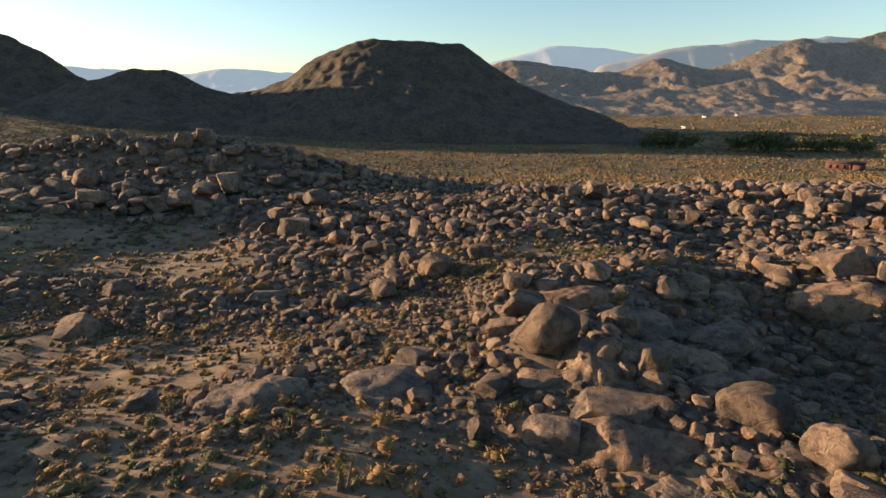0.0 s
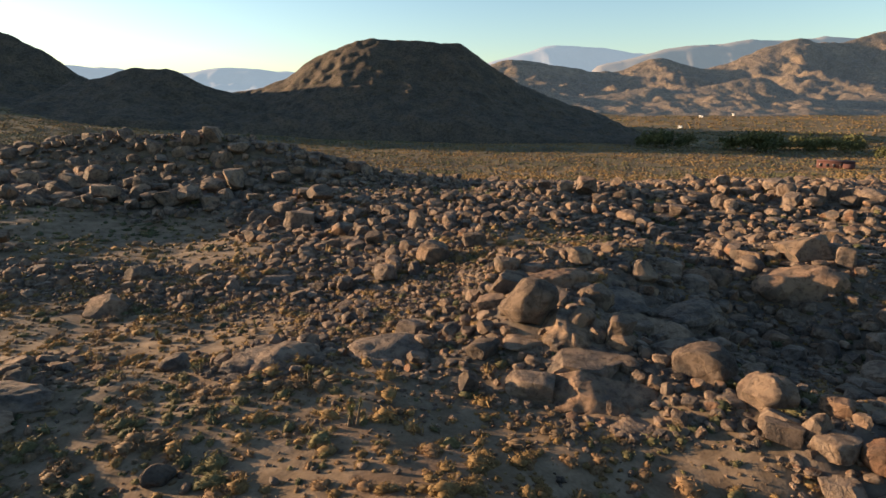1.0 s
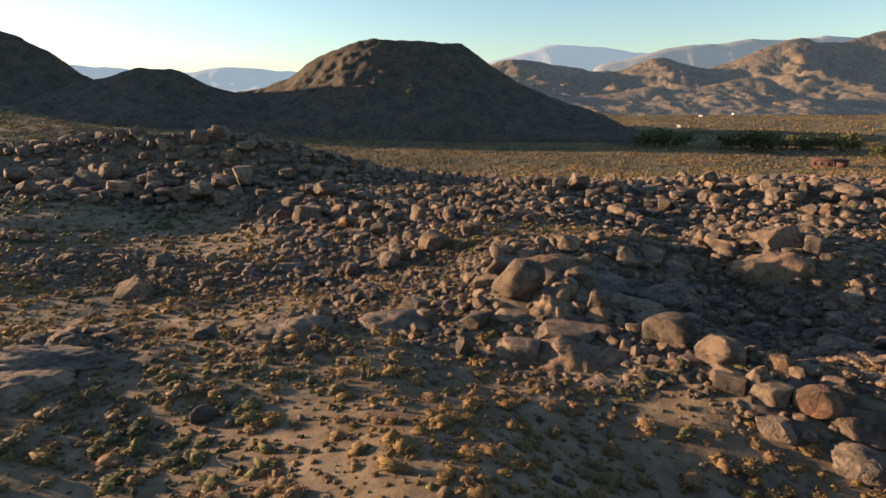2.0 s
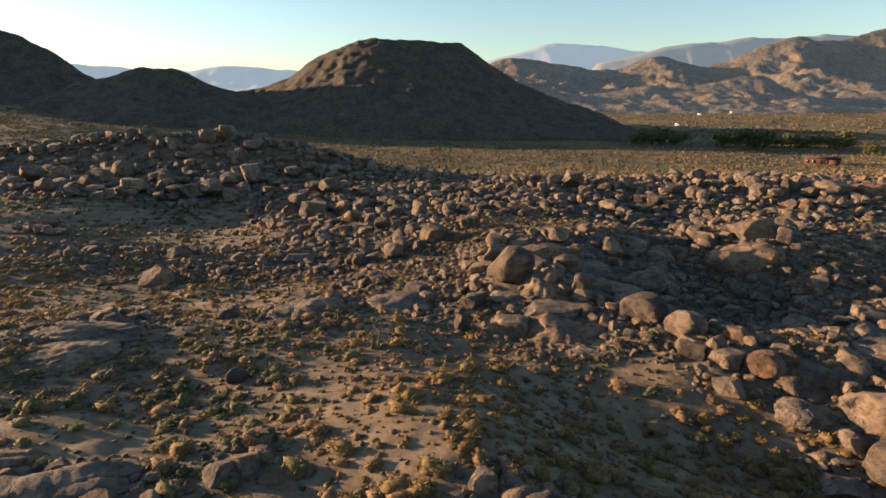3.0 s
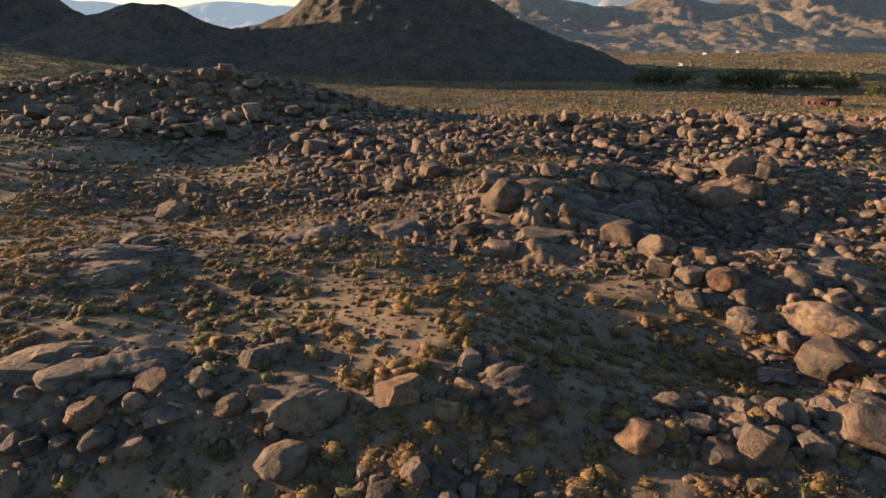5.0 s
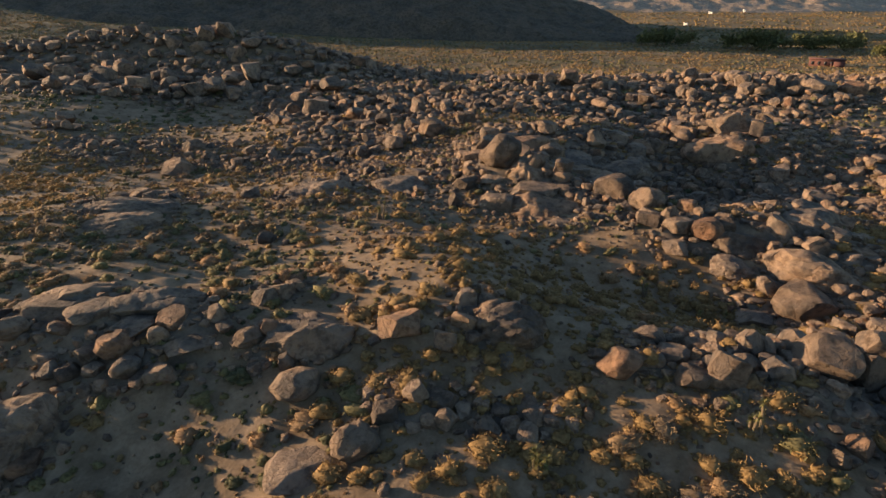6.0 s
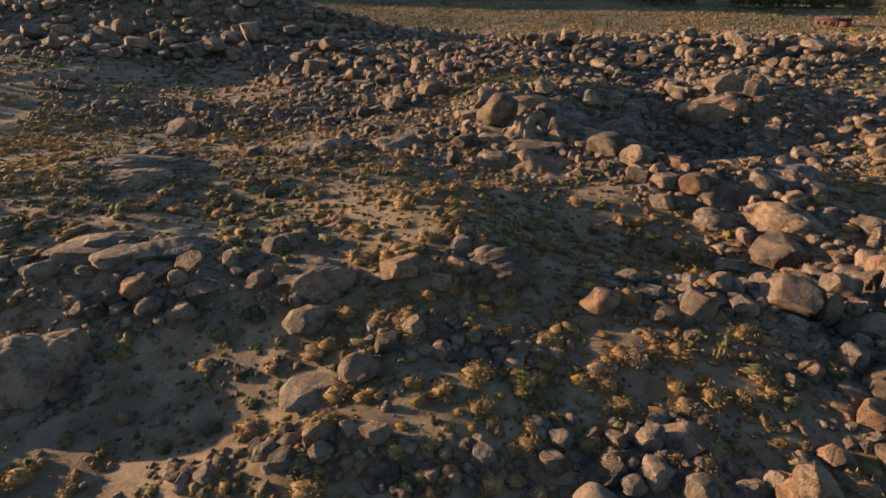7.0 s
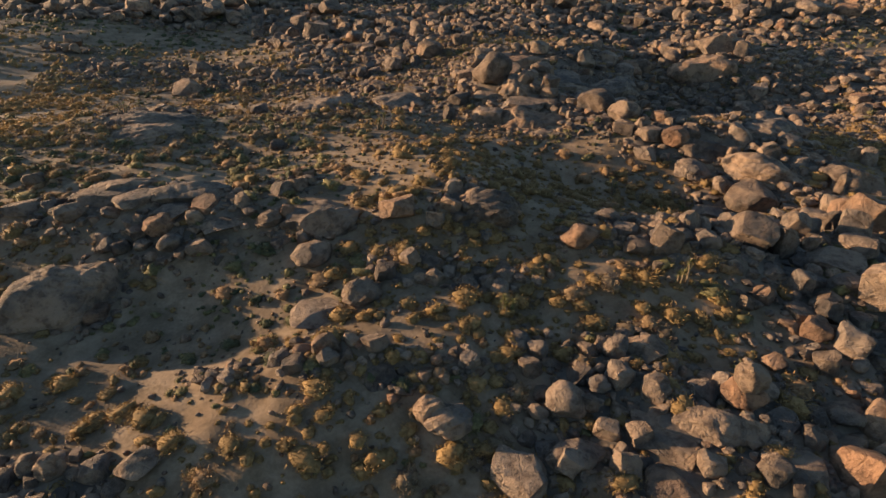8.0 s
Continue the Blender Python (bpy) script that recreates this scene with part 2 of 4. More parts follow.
# where boulders lie thick: middle, half widths, thickness
ROCKY = [
    (56, 112, 42, 20, 0.90),
    (-115, 182, 80, 28, 1.00),
    (-92, 140, 50, 18, 0.95),
    (-55, 136, 26, 12, 0.80),
    (-62, 168, 40, 16, 0.90),
    (-14, 165, 40, 16, 0.80),
    (112, 165, 52, 24, 0.85),
    (28, 150, 18, 22, 0.60),
    (-30, 125, 14, 18, 0.80),
    (-11, 110, 23.6, 20, 0.85),
    (62, 60, 20, 26, 0.90),
]
ROCKY_NEAR = [
    (28, -3, 5.0, 6.0, 1.00),
    (27, -9, 4.0, 3.0, 0.90),
    (14, -15, 6.5, 2.6, 1.00),
    (33, 4, 6.0, 5.0, 1.00),
    (22, -14, 6.0, 2.4, 0.80),
    (11, -11, 4.0, 1.8, 0.75),
    (18, 2, 4.5, 2.6, 0.95),
    (-25, 6, 6.3, 2.4, 0.70),
    (-19, 2, 4.4, 1.8, 0.75),
    (-25, -3, 3.3, 2.2, 0.85),
    (-8, 4, 2.3, 1.2, 0.60),
    (4, 4, 2.3, 2.6, 0.90),
    (-2, 3, 1.4, 1.2, 0.65),
    (-1, -2, 2.5, 1.7, 0.75),
    (5, -3, 3.1, 1.3, 0.60),
    (12, 1, 1.5, 1.5, 0.70),
    (18, 1, 3.6, 3.5, 0.90),
    (25, 2, 2.6, 3.3, 0.90),
    (34, 4, 3.3, 6.1, 1.00),
    (26, -4, 1.9, 2.4, 0.85),
    (27, -7, 2.3, 4.4, 0.95),
    (-6, -10, 2.9, 1.4, 0.50),
    (0, -11, 3.3, 1.3, 0.50),
    (7, -10, 1.4, 1.2, 0.55),
    (13, -10, 2.3, 1.6, 0.70),
    (10, -13, 1.9, 1.2, 0.70),
    (13, -16, 4.4, 2.4, 0.95),
    (7, -17, 2.1, 1.2, 0.85),
    (18, -13, 1.5, 1.3, 0.50),
    (23, -14, 2.2, 1.2, 0.60),
    (19, -18, 3.5, 1.2, 0.75),
    (-18, -17, 3.9, 1.2, 0.75),
    (-11, -11, 2.2, 1.2, 0.30),
    (-20, 5, 5.3, 2.9, 0.80),
    (-11, 10, 1.6, 1.8, 0.70),
    (-9, 3, 3.1, 1.6, 0.75),
    (-34, 35, 4.3, 7.2, 0.70),
    (-14, 40, 4.5, 5.7, 0.65),
    (-3, 41, 3.2, 3.7, 0.65),
    (18, 50, 15.9, 16.0, 1.00),
    (45, 58, 17.0, 22.0, 1.00),
    (36, 26, 4.7, 8.7, 1.00),
    (31, 14, 4.0, 2.7, 0.90),
    (16, 27, 3.4, 1.2, 0.50),
    (26, 23, 3.9, 2.4, 0.75),
    (-14, 77, 13.1, 17.5, 0.80),
    (-33, 67, 12.1, 4.4, 0.60),
    (-58, 75, 16.2, 7.3, 0.70),
    (-77, 86, 5.8, 4.2, 0.45),
    (-11, 53, 4.4, 7.2, 0.45),
]


def rockiness(x, y):
    """From 0 on open sand to 1 in the thick of the boulders."""
    x, y = np.asarray(x, float), np.asarray(y, float)
    m = np.zeros_like(x)
    for cx, cy, rx, ry, k in ROCKY + ROCKY_NEAR:
        m = np.maximum(m, k * np.minimum(1, 1.7 * hump(x, y, cx, cy, rx, ry)))
    return np.clip(m * (0.55 + 0.9 * value_noise(x, y, 5.0, 3)), 0, 1)


def ground(x, y):
    """The height of the ground with its small lumps."""
    x, y = np.asarray(x, float), np.asarray(y, float)
    near = np.exp(-(np.hypot(x, y - 60) / 330) ** 2)
    z = land(x, y) + near * (0.9 * (value_noise(x, y, 7.0, 1) - 0.5) + 0.3 * (value_noise(x, y, 2.0, 2) - 0.5) + 0.08 * (value_noise(x, y, 0.7, 4) - 0.5))
    r = rockiness(x, y)
    step = 3.2 * value_noise(x, y, 3.4, 5) + 1.2 * value_noise(x, y, 1.3, 9)
    ledge = (np.floor(step) + ramp(step - np.floor(step), 0.72, 1.0)) / 3.2  # bedrock breaks in ledges
    z = z + near * 1.3 * r * (ledge - 0.35)
    far = ramp(np.hypot(x, y), 250, 700)
    return z + far * (5.0 * (value_noise(x, y, 70.0, 6) - 0.5) + 1.5 * (value_noise(x, y, 22.0, 8) - 0.5))


def mesh_of(name, verts, faces, mat, smooth=True, sharp=0):
    me = bpy.data.meshes.new(name)
    verts, faces = np.asarray(verts, np.float32), np.asarray(faces, np.int32)
    k = faces.shape[1]
    me.vertices.add(len(verts))
    me.vertices.foreach_set("co", verts.ravel())
    me.loops.add(faces.size)
    me.loops.foreach_set("vertex_index", faces.ravel())
    me.polygons.add(len(faces))
    me.polygons.foreach_set("loop_start", np.arange(0, faces.size, k, dtype=np.int32))
    if smooth:
        me.polygons.foreach_set("use_smooth", np.ones(len(faces), bool))
    me.update(calc_edges=True)
    if sharp:
        me.set_sharp_from_angle(angle=radians(sharp))
    me.materials.append(mat)
    return me


def sheet(xs, ys):
    """The faces of a grid, column by column."""
    nx, ny = len(xs), len(ys)
    i, j = np.meshgrid(np.arange(nx - 1), np.arange(ny - 1), indexing="ij")
    a = (i * ny + j).ravel()
    return np.stack([a, a + ny, a + ny + 1, a + 1], 1)


def build_ground():
    u = np.linspace(-1, 1, 421)
    xs = 60 * u + 4740 * np.sign(u) * np.abs(u) ** 7 + 40 * u ** 3
    v = np.linspace(-0.55, 1, 470)
    ys = 14 + 100 * v + 4600 * np.sign(v) * np.abs(v) ** 8 + 40 * v ** 3
    x, y = np.meshgrid(xs, ys, indexing="ij")
    z = ground(x.ravel(), y.ravel())
    me = mesh_of("ground", np.stack([x.ravel(), y.ravel(), z], 1), sheet(xs, ys), SAND)
    bare = me.attributes.new("rocky", "FLOAT", "POINT")
    bare.data.foreach_set("value", ramp(rockiness(x.ravel(), y.ravel()), 0.25, 0.6).astype(np.float32))
    tagged(new("ground", me), "pale sandy desert ground with gravel and low swells", "ground", kind="structure")


build_ground()


def ridge(name, label, crest, y, depth, mat, step, rough, seed, carve=0.75, kind="structure"):
    """A mountain: crest gives x and height along its skyline, depth how far its flanks reach before and behind."""
    cx, cz = np.array([p[0] for p in crest], float), np.array([p[1] for p in crest], float)
    reach = depth * 0.6
    xs = np.arange(cx[0] - reach, cx[-1] + reach + step, step)
    ys = np.arange(-depth, depth + step, step)
    x, v = np.meshgrid(xs, ys, indexing="ij")
    bend = (value_noise(x, v, depth * 0.7, seed) - 0.5) * depth * 0.45
    side = np.maximum(np.maximum(cx[0] - x, x - cx[-1]), 0) / reach
    floor = broad(x, v + y) - 6
    w = np.clip(np.abs(v + bend * np.abs(v) / depth) / depth + 0.8 * side, 0, 1)
    flank = (1 - w) ** 1.25 * ramp(1 - np.abs(v) / depth, 0, 0.25) * ramp(1 - side, 0, 0.3)
    top = sum(np.interp(x + k * step * 1.5, cx, cz) for k in (-2, -1, 0, 1, 2)) / 5
    rel = np.maximum(top - floor, 0)
    fold = lambda size, k: np.abs(2 * value_noise(x + 0.3 * v, v * 0.6, size, seed + k) - 1)
    spurs = 0.36 * fold(depth * 0.34, 1) + 0.26 * fold(depth * 0.16, 2) + 0.20 * fold(depth * 0.075, 5) + 0.14 * fold(depth * 0.035, 6) + 0.08 * fold(depth * 0.018, 7)
    grit = (value_noise(x, v, step * 5, seed + 3) - 0.5) + 0.7 * (value_noise(x, v, step * 2.2, seed + 4) - 0.5)
    grit = grit + 0.6 * ramp(value_noise(x, v, step * 3.0, seed + 8), 0.55, 0.85) * value_noise(x, v, step * 14, seed + 9)  # crags
    away = np.minimum(1, w * 3.5)
    z = floor + rel * flank * (1 - carve * spurs * away) + rough * grit * (0.55 + 0.7 * away) * np.minimum(1, flank * 4)
    me = mesh_of(name, np.stack([x.ravel(), (v + y).ravel(), z.ravel()], 1), sheet(xs, ys), mat)
    return tagged(new(name, me), label, "mountain", kind=kind)


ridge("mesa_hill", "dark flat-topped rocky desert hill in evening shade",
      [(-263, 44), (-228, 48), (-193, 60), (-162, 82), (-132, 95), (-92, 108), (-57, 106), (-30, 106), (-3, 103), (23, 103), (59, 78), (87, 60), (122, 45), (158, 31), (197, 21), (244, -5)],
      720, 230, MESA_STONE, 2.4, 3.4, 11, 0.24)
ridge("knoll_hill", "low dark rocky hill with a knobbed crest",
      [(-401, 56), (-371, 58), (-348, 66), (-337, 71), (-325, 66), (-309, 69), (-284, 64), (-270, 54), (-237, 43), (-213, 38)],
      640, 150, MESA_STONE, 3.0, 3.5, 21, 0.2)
# crest west of -560 is out of view, raised to throw shade on the mesa
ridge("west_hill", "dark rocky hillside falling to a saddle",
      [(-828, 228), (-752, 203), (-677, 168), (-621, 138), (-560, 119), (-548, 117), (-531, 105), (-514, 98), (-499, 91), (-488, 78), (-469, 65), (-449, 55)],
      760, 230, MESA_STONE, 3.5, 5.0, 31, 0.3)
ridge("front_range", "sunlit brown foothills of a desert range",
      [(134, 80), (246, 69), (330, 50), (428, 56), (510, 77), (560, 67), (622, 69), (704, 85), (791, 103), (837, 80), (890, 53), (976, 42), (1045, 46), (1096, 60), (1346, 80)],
      1450, 330, RANGE_STONE_HAZED, 6.5, 7.0, 41, 0.8)
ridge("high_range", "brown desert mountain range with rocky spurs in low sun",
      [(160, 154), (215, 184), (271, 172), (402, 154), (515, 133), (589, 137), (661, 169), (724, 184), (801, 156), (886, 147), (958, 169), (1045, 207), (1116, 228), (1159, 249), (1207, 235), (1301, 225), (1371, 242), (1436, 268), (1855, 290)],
      1950, 620, RANGE_STONE_HAZED, 9.0, 12.0, 51, 0.9)
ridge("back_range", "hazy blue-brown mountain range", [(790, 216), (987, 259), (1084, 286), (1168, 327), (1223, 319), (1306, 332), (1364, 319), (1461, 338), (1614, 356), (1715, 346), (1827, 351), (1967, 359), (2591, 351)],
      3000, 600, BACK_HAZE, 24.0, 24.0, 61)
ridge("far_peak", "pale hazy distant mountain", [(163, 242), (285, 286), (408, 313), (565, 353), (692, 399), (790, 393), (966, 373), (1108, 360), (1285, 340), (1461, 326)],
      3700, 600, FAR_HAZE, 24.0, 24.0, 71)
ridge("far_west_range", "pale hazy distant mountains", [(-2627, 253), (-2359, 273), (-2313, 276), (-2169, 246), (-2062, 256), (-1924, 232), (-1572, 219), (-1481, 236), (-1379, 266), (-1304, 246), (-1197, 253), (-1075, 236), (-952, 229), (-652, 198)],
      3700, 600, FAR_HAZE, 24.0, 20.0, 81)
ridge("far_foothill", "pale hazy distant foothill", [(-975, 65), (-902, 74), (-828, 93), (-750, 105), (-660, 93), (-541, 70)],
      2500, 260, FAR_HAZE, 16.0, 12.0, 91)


# ---- stones ----
def stone_shape(seed, level, block, corners, jag, lean=0.0):
    """A weathered boulder about 1 m across: a ball cut by three sets of joints and worn at the corners."""
    rs = np.random.RandomState(seed)
    bm = bmesh.new()
    bmesh.ops.create_icosphere(bm, subdivisions=level, radius=1.0)
    bm.verts.ensure_lookup_table()
    v = np.array([p.co[:] for p in bm.verts])
    f = np.array([[p.index for p in q.verts] for q in bm.faces])
    bm.free()
    joints = np.array(Euler(rs.uniform(-0.5, 0.5, 3)).to_matrix())
    planes = []
    for a in range(3):
        for s in (1, -1):
            n = s * joints[a] + rs.normal(size=3) * 0.16
            planes.append((n / np.linalg.norm(n), rs.uniform(0.50, 0.74) if block else rs.uniform(0.72, 0.98)))
    for _ in range(corners):
        n = rs.normal(size=3)
        planes.append((n / np.linalg.norm(n), rs.uniform(0.62, 0.86) if block else rs.uniform(0.74, 0.95)))
    for n, d in planes:
        over = np.maximum(v @ n - d, 0)
        v = v - (over * rs.uniform(0.88, 0.99))[:, None] * n
    wave = rs.normal(size=(6, 3)) * np.array([[2.0], [2.5], [3.5], [5.0], [8.0], [12.0]])
    for k, (w, a) in enumerate(zip(wave, (0.07, 0.06, 0.045, 0.03, 0.02, 0.014))):
        v = v * (1 + jag * a * np.sin(v @ w + 2.1 * k))[:, None]
    if lean:
        v = v * (1 - lean * np.clip(v[:, 2:3], -1, 1) * np.array((1, 1, 0)))
    lo, hi = v.min(0), v.max(0)
    return (v - (lo + hi) / 2) / (hi - lo).max(), f


def dome_shape(seed):
    """Bare bedrock: a low swelling cut by a few wandering cracks."""
    v, f = stone_shape(seed, 5, False, 3, 1.2)
    rs = np.random.RandomState(seed)
    for _ in range(5):
        n = rs.normal(size=3) * np.array((1, 1, 0.2))
        n /= np.linalg.norm(n)
        side = v @ n - rs.uniform(-0.25, 0.25) + 0.03 * np.sin(v @ rs.normal(size=3) * 14)
        v = v * (1 - 0.045 * np.exp(-(side / 0.016) ** 2) - 0.014 * (side > 0) * rs.rand())[:, None]
    return v, f


FINE = [stone_shape(100 + k, 4, True, 6 + k % 5, 0.6) for k in range(16)]
ROUND = [stone_shape(150 + k, 4, False, 4 + k % 4, 0.9) for k in range(10)]
DOME = [dome_shape(170 + k) for k in range(6)]
SPIKE = [stone_shape(190 + k, 3, True, 4, 0.8, 0.55) for k in range(4)]
PEBBLE = [stone_shape(350 + k, 1, True, 2, 0.5) for k in range(8)]


def turned(rs, tilt=0.5):
    return np.array((Euler((rs.normal() * tilt, rs.normal() * tilt, rs.uniform(0, 6.28)))).to_matrix())


def heap(name, label, category, shapes, spots, mat, kind="stuff", smooth=True):
    """Many pieces in one mesh. spots: rows of shape number, 3 x 3 form, place."""
    verts, faces, base = [], [], 0
    for k, form, place in spots:
        v, f = shapes[k % len(shapes)]
        verts.append(v @ form.T + place)
        faces.append(f + base)
        base += len(v)
    me = mesh_of(name, np.concatenate(verts), np.concatenate(faces), mat, smooth)
    return tagged(new(name, me), label, category, kind=kind)


HEROES = []  # x, y and half width of each stone set by hand


def clear_of(x, y, room=0.0):
    """Where none of the single stones stands."""
    free = np.ones(len(x), bool)
    for a, b, r in HEROES:
        free &= (x - a) ** 2 + (y - b) ** 2 > (r * 0.85 + room) ** 2
    return free


# ---- single stones, one by one: place, width, depth, height, turn, shape ----
def stone_thing(name, label, category, shapes, x, y, w, d, h, turn, k, sunk, mat, lift=0.0):
    v, f = shapes[k % len(shapes)]
    spin = np.array(Euler((0, 0, 2.4 * k)).to_matrix())
    u = v @ spin.T
    lo, hi = u.min(0), u.max(0)
    u = (u - (lo + hi) / 2) / (hi - lo) * np.array((w, d, h / (1 - sunk)))
    floor = float(min(ground(x, y), ground(x - 0.3 * w, y), ground(x + 0.3 * w, y)))
    ob = new(name, mesh_of(name, u, f, mat, True, 24))
    ob.matrix_world = pose(x, y, floor + lift + h - h / (1 - sunk) / 2, 0, 0, turn)
    HEROES.append((x, y, (0.34 if name == "bedrock_dome" else 0.5) * max(w, d)))
    return tagged(ob, label, category)


def round_boulder(x, y, w, d, h, turn, k, lift=0.0):
    return stone_thing("round_boulder", "rounded tan granite boulder resting among rocks", "boulder", ROUND, x, y, w, d, h, turn, k, 0.12 if lift else 0.20, GRANITE, lift)


def egg_boulder(x, y, w, d, h, turn, k):
    return stone_thing("egg_boulder", "large leaning orange-tan granite boulder on a ledge", "boulder", ROUND, x, y, w, d, h, turn, k, 0.06, GRANITE)


def block_boulder(x, y, w, d, h, turn, k):
    return stone_thing("block_boulder", "angular jointed tan granite block with worn edges", "boulder", FINE, x, y, w, d, h, turn, k, 0.25, GRANITE)


def rock_slab(x, y, w, d, h, turn, k):
    return stone_thing("rock_slab", "low flat slab of grey-tan granite", "rock slab", FINE, x, y, w, d, h, turn, k, 0.30, GRANITE)


def bedrock(x, y, w, d, h, turn, k):
    return stone_thing("bedrock_dome", "smooth cracked dome of bare granite bedrock in the sand", "bedrock", DOME, x, y, w, d, h, turn, k, 0.45, GRANITE)


def rock_spike(x, y, w, d, h, turn, k):
    return stone_thing("rock_spike", "upright pointed finger of tan granite", "boulder", SPIKE, x, y, w, d, h, turn, k, 0.08, GRANITE)


egg_boulder(8.2, 41.6, 5.3, 4.0, 4.3, -11, 0)
bedrock(-33.5, 29.5, 12.0, 7.0, 1.5, 8, 6)
bedrock(-14.0, 38.3, 9.0, 6.0, 1.7, 19, 2)
bedrock(-4.0, 40.0, 8.0, 6.0, 1.3, 6, 3)
bedrock(12.0, 31.6, 10.0, 4.6, 1.9, -12, 4)
bedrock(-25.5, -3.4, 8.2, 5.2, 2.6, 20, 14)
bedrock(-7.3, 3.2, 5.2, 3.6, 1.5, 10, 7)
bedrock(33.4, 16.2, 8.4, 5.0, 2.2, -30, 9)
bedrock(29.0, 21.0, 7.0, 4.6, 1.4, -25, 10)
bedrock(20.0, 46.0, 11.0, 8.0, 2.6, -10, 1)
bedrock(27.0, 52.0, 10.0, 7.0, 2.4, 20, 15)
bedrock(45.0, 60.0, 12.0, 8.0, 3.2, -20, 16)
bedrock(13.0, 55.0, 9.0, 6.0, 2.0, 15, 17)
bedrock(-26.0, 8.5, 8.0, 3.6, 1.0, 15, 18)
bedrock(-19.5, 7.0, 7.0, 3.0, 0.9, 10, 19)
bedrock(37.0, 24.0, 7.0, 5.0, 1.8, 30, 20)
round_boulder(12.2, 39.3, 2.65, 2.12, 1.98, -16, 0)
block_boulder(15.3, 37.7, 2.56, 2.04, 2.40, -20, 0)
round_boulder(20.5, 33.4, 4.75, 3.80, 2.61, -29, 1)
round_boulder(22.5, 28.3, 3.79, 3.03, 2.42, -35, 2)
block_boulder(25.9, 26.4, 2.00, 1.60, 1.21, -40, 1)
block_boulder(21.9, 25.8, 2.39, 1.91, 1.20, -37, 2)
block_boulder(19.9, 24.7, 0.63, 0.50, 0.69, -35, 3)
block_boulder(23.4, 24.4, 1.94, 1.55, 1.64, -40, 4)
rock_slab(12.0, 35.3, 6.36, 5.09, 1.14, -17, 0)
rock_slab(7.2, 33.1, 3.94, 3.15, 1.57, -11, 1)
block_boulder(15.3, 32.5, 1.37, 1.10, 1.11, -23, 5)
block_boulder(16.1, 31.8, 1.12, 0.89, 1.24, -24, 6)
block_boulder(16.8, 31.0, 0.95, 0.76, 1.05, -26, 7)
block_boulder(2.4, 33.2, 1.60, 1.29, 1.76, -4, 8)
block_boulder(3.8, 37.9, 2.96, 2.36, 1.48, -5, 9)
block_boulder(48.3, 66.1, 7.19, 5.76, 3.60, -35, 10)
block_boulder(42.5, 68.6, 4.61, 3.68, 2.30, -30, 11)
block_boulder(51.0, 61.7, 2.34, 1.87, 2.57, -38, 12)
bedrock(32.8, 63.1, 5.86, 5.28, 1.76, -26, 0)
block_boulder(30.2, 53.3, 4.35, 3.48, 2.17, -28, 13)
block_boulder(7.6, 50.8, 4.44, 3.56, 2.83, -8, 14)
block_boulder(5.5, 46.6, 3.49, 2.79, 1.74, -6, 15)
round_boulder(21.9, 43.9, 1.73, 1.39, 1.10, -25, 3)
round_boulder(15.2, 37.0, 2.35, 1.87, 1.29, -21, 4)
bedrock(13.5, 27.9, 3.73, 3.35, 0.45, -23, 1)
round_boulder(-22.8, 38.6, 2.60, 2.08, 1.43, 29, 5)
block_boulder(-2.6, 44.9, 3.26, 2.60, 1.62, 3, 16)
block_boulder(5.1, 74.1, 3.61, 2.89, 2.08, -4, 17)
round_boulder(-0.9, 70.5, 4.66, 3.73, 3.08, 1, 6)
rock_slab(7.5, 38.8, 3.76, 3.00, 0.67, -10, 2)
bedrock(11.5, 39.4, 6.49, 5.83, 1.75, -15, 4)
bedrock(19.7, 52.2, 9.59, 8.63, 1.68, -19, 5)
bedrock(-31.8, 25.1, 8.69, 7.82, 1.04, 34, 6)
block_boulder(-10.8, 8.6, 2.03, 1.62, 1.12, 20, 18)
block_boulder(-11.9, 7.9, 2.11, 1.69, 1.06, 22, 19)
block_boulder(-14.3, 5.2, 1.47, 1.18, 1.03, 27, 20)
bedrock(-7.6, 2.9, 3.17, 2.85, 0.95, 17, 7)
round_boulder(-11.7, 3.2, 1.93, 1.54, 1.06, 25, 8)
rock_slab(-25.8, 7.8, 3.34, 2.67, 0.84, 40, 3)
rock_slab(-23.2, 6.1, 3.49, 2.80, 0.63, 39, 4)
rock_slab(-19.7, 4.8, 3.48, 2.79, 0.62, 36, 5)
round_boulder(-20.4, 3.1, 2.46, 1.97, 1.35, 38, 9)
round_boulder(-19.0, 1.5, 2.00, 1.60, 1.10, 38, 10)
round_boulder(-22.9, 1.7, 1.63, 1.31, 0.90, 43, 11)
rock_slab(-15.6, 3.2, 3.13, 2.50, 0.57, 31, 6)
round_boulder(-15.6, 7.7, 1.03, 0.82, 0.57, 28, 12)
round_boulder(-15.8, 21.7, 1.88, 1.51, 1.03, 20, 13)
egg_boulder(26.2, 22.0, 3.00, 2.39, 2.10, -29, 1)
round_boulder(27.9, 22.0, 1.87, 1.50, 1.81, -30, 16)
block_boulder(21.7, 25.0, 2.43, 1.94, 1.27, -23, 32)
block_boulder(23.8, 23.3, 2.80, 2.25, 1.41, -26, 33)
block_boulder(23.0, 21.0, 2.52, 2.02, 1.26, -26, 34)
round_boulder(47.6, 36.5, 2.29, 1.83, 1.98, -37, 17)
block_boulder(34.4, 26.3, 1.87, 1.50, 0.94, -34, 35)
block_boulder(41.6, 34.0, 1.66, 1.33, 1.04, -35, 36)
block_boulder(45.8, 37.2, 1.72, 1.38, 1.25, -36, 37)
rock_slab(34.3, 22.0, 2.60, 2.08, 0.94, -36, 7)
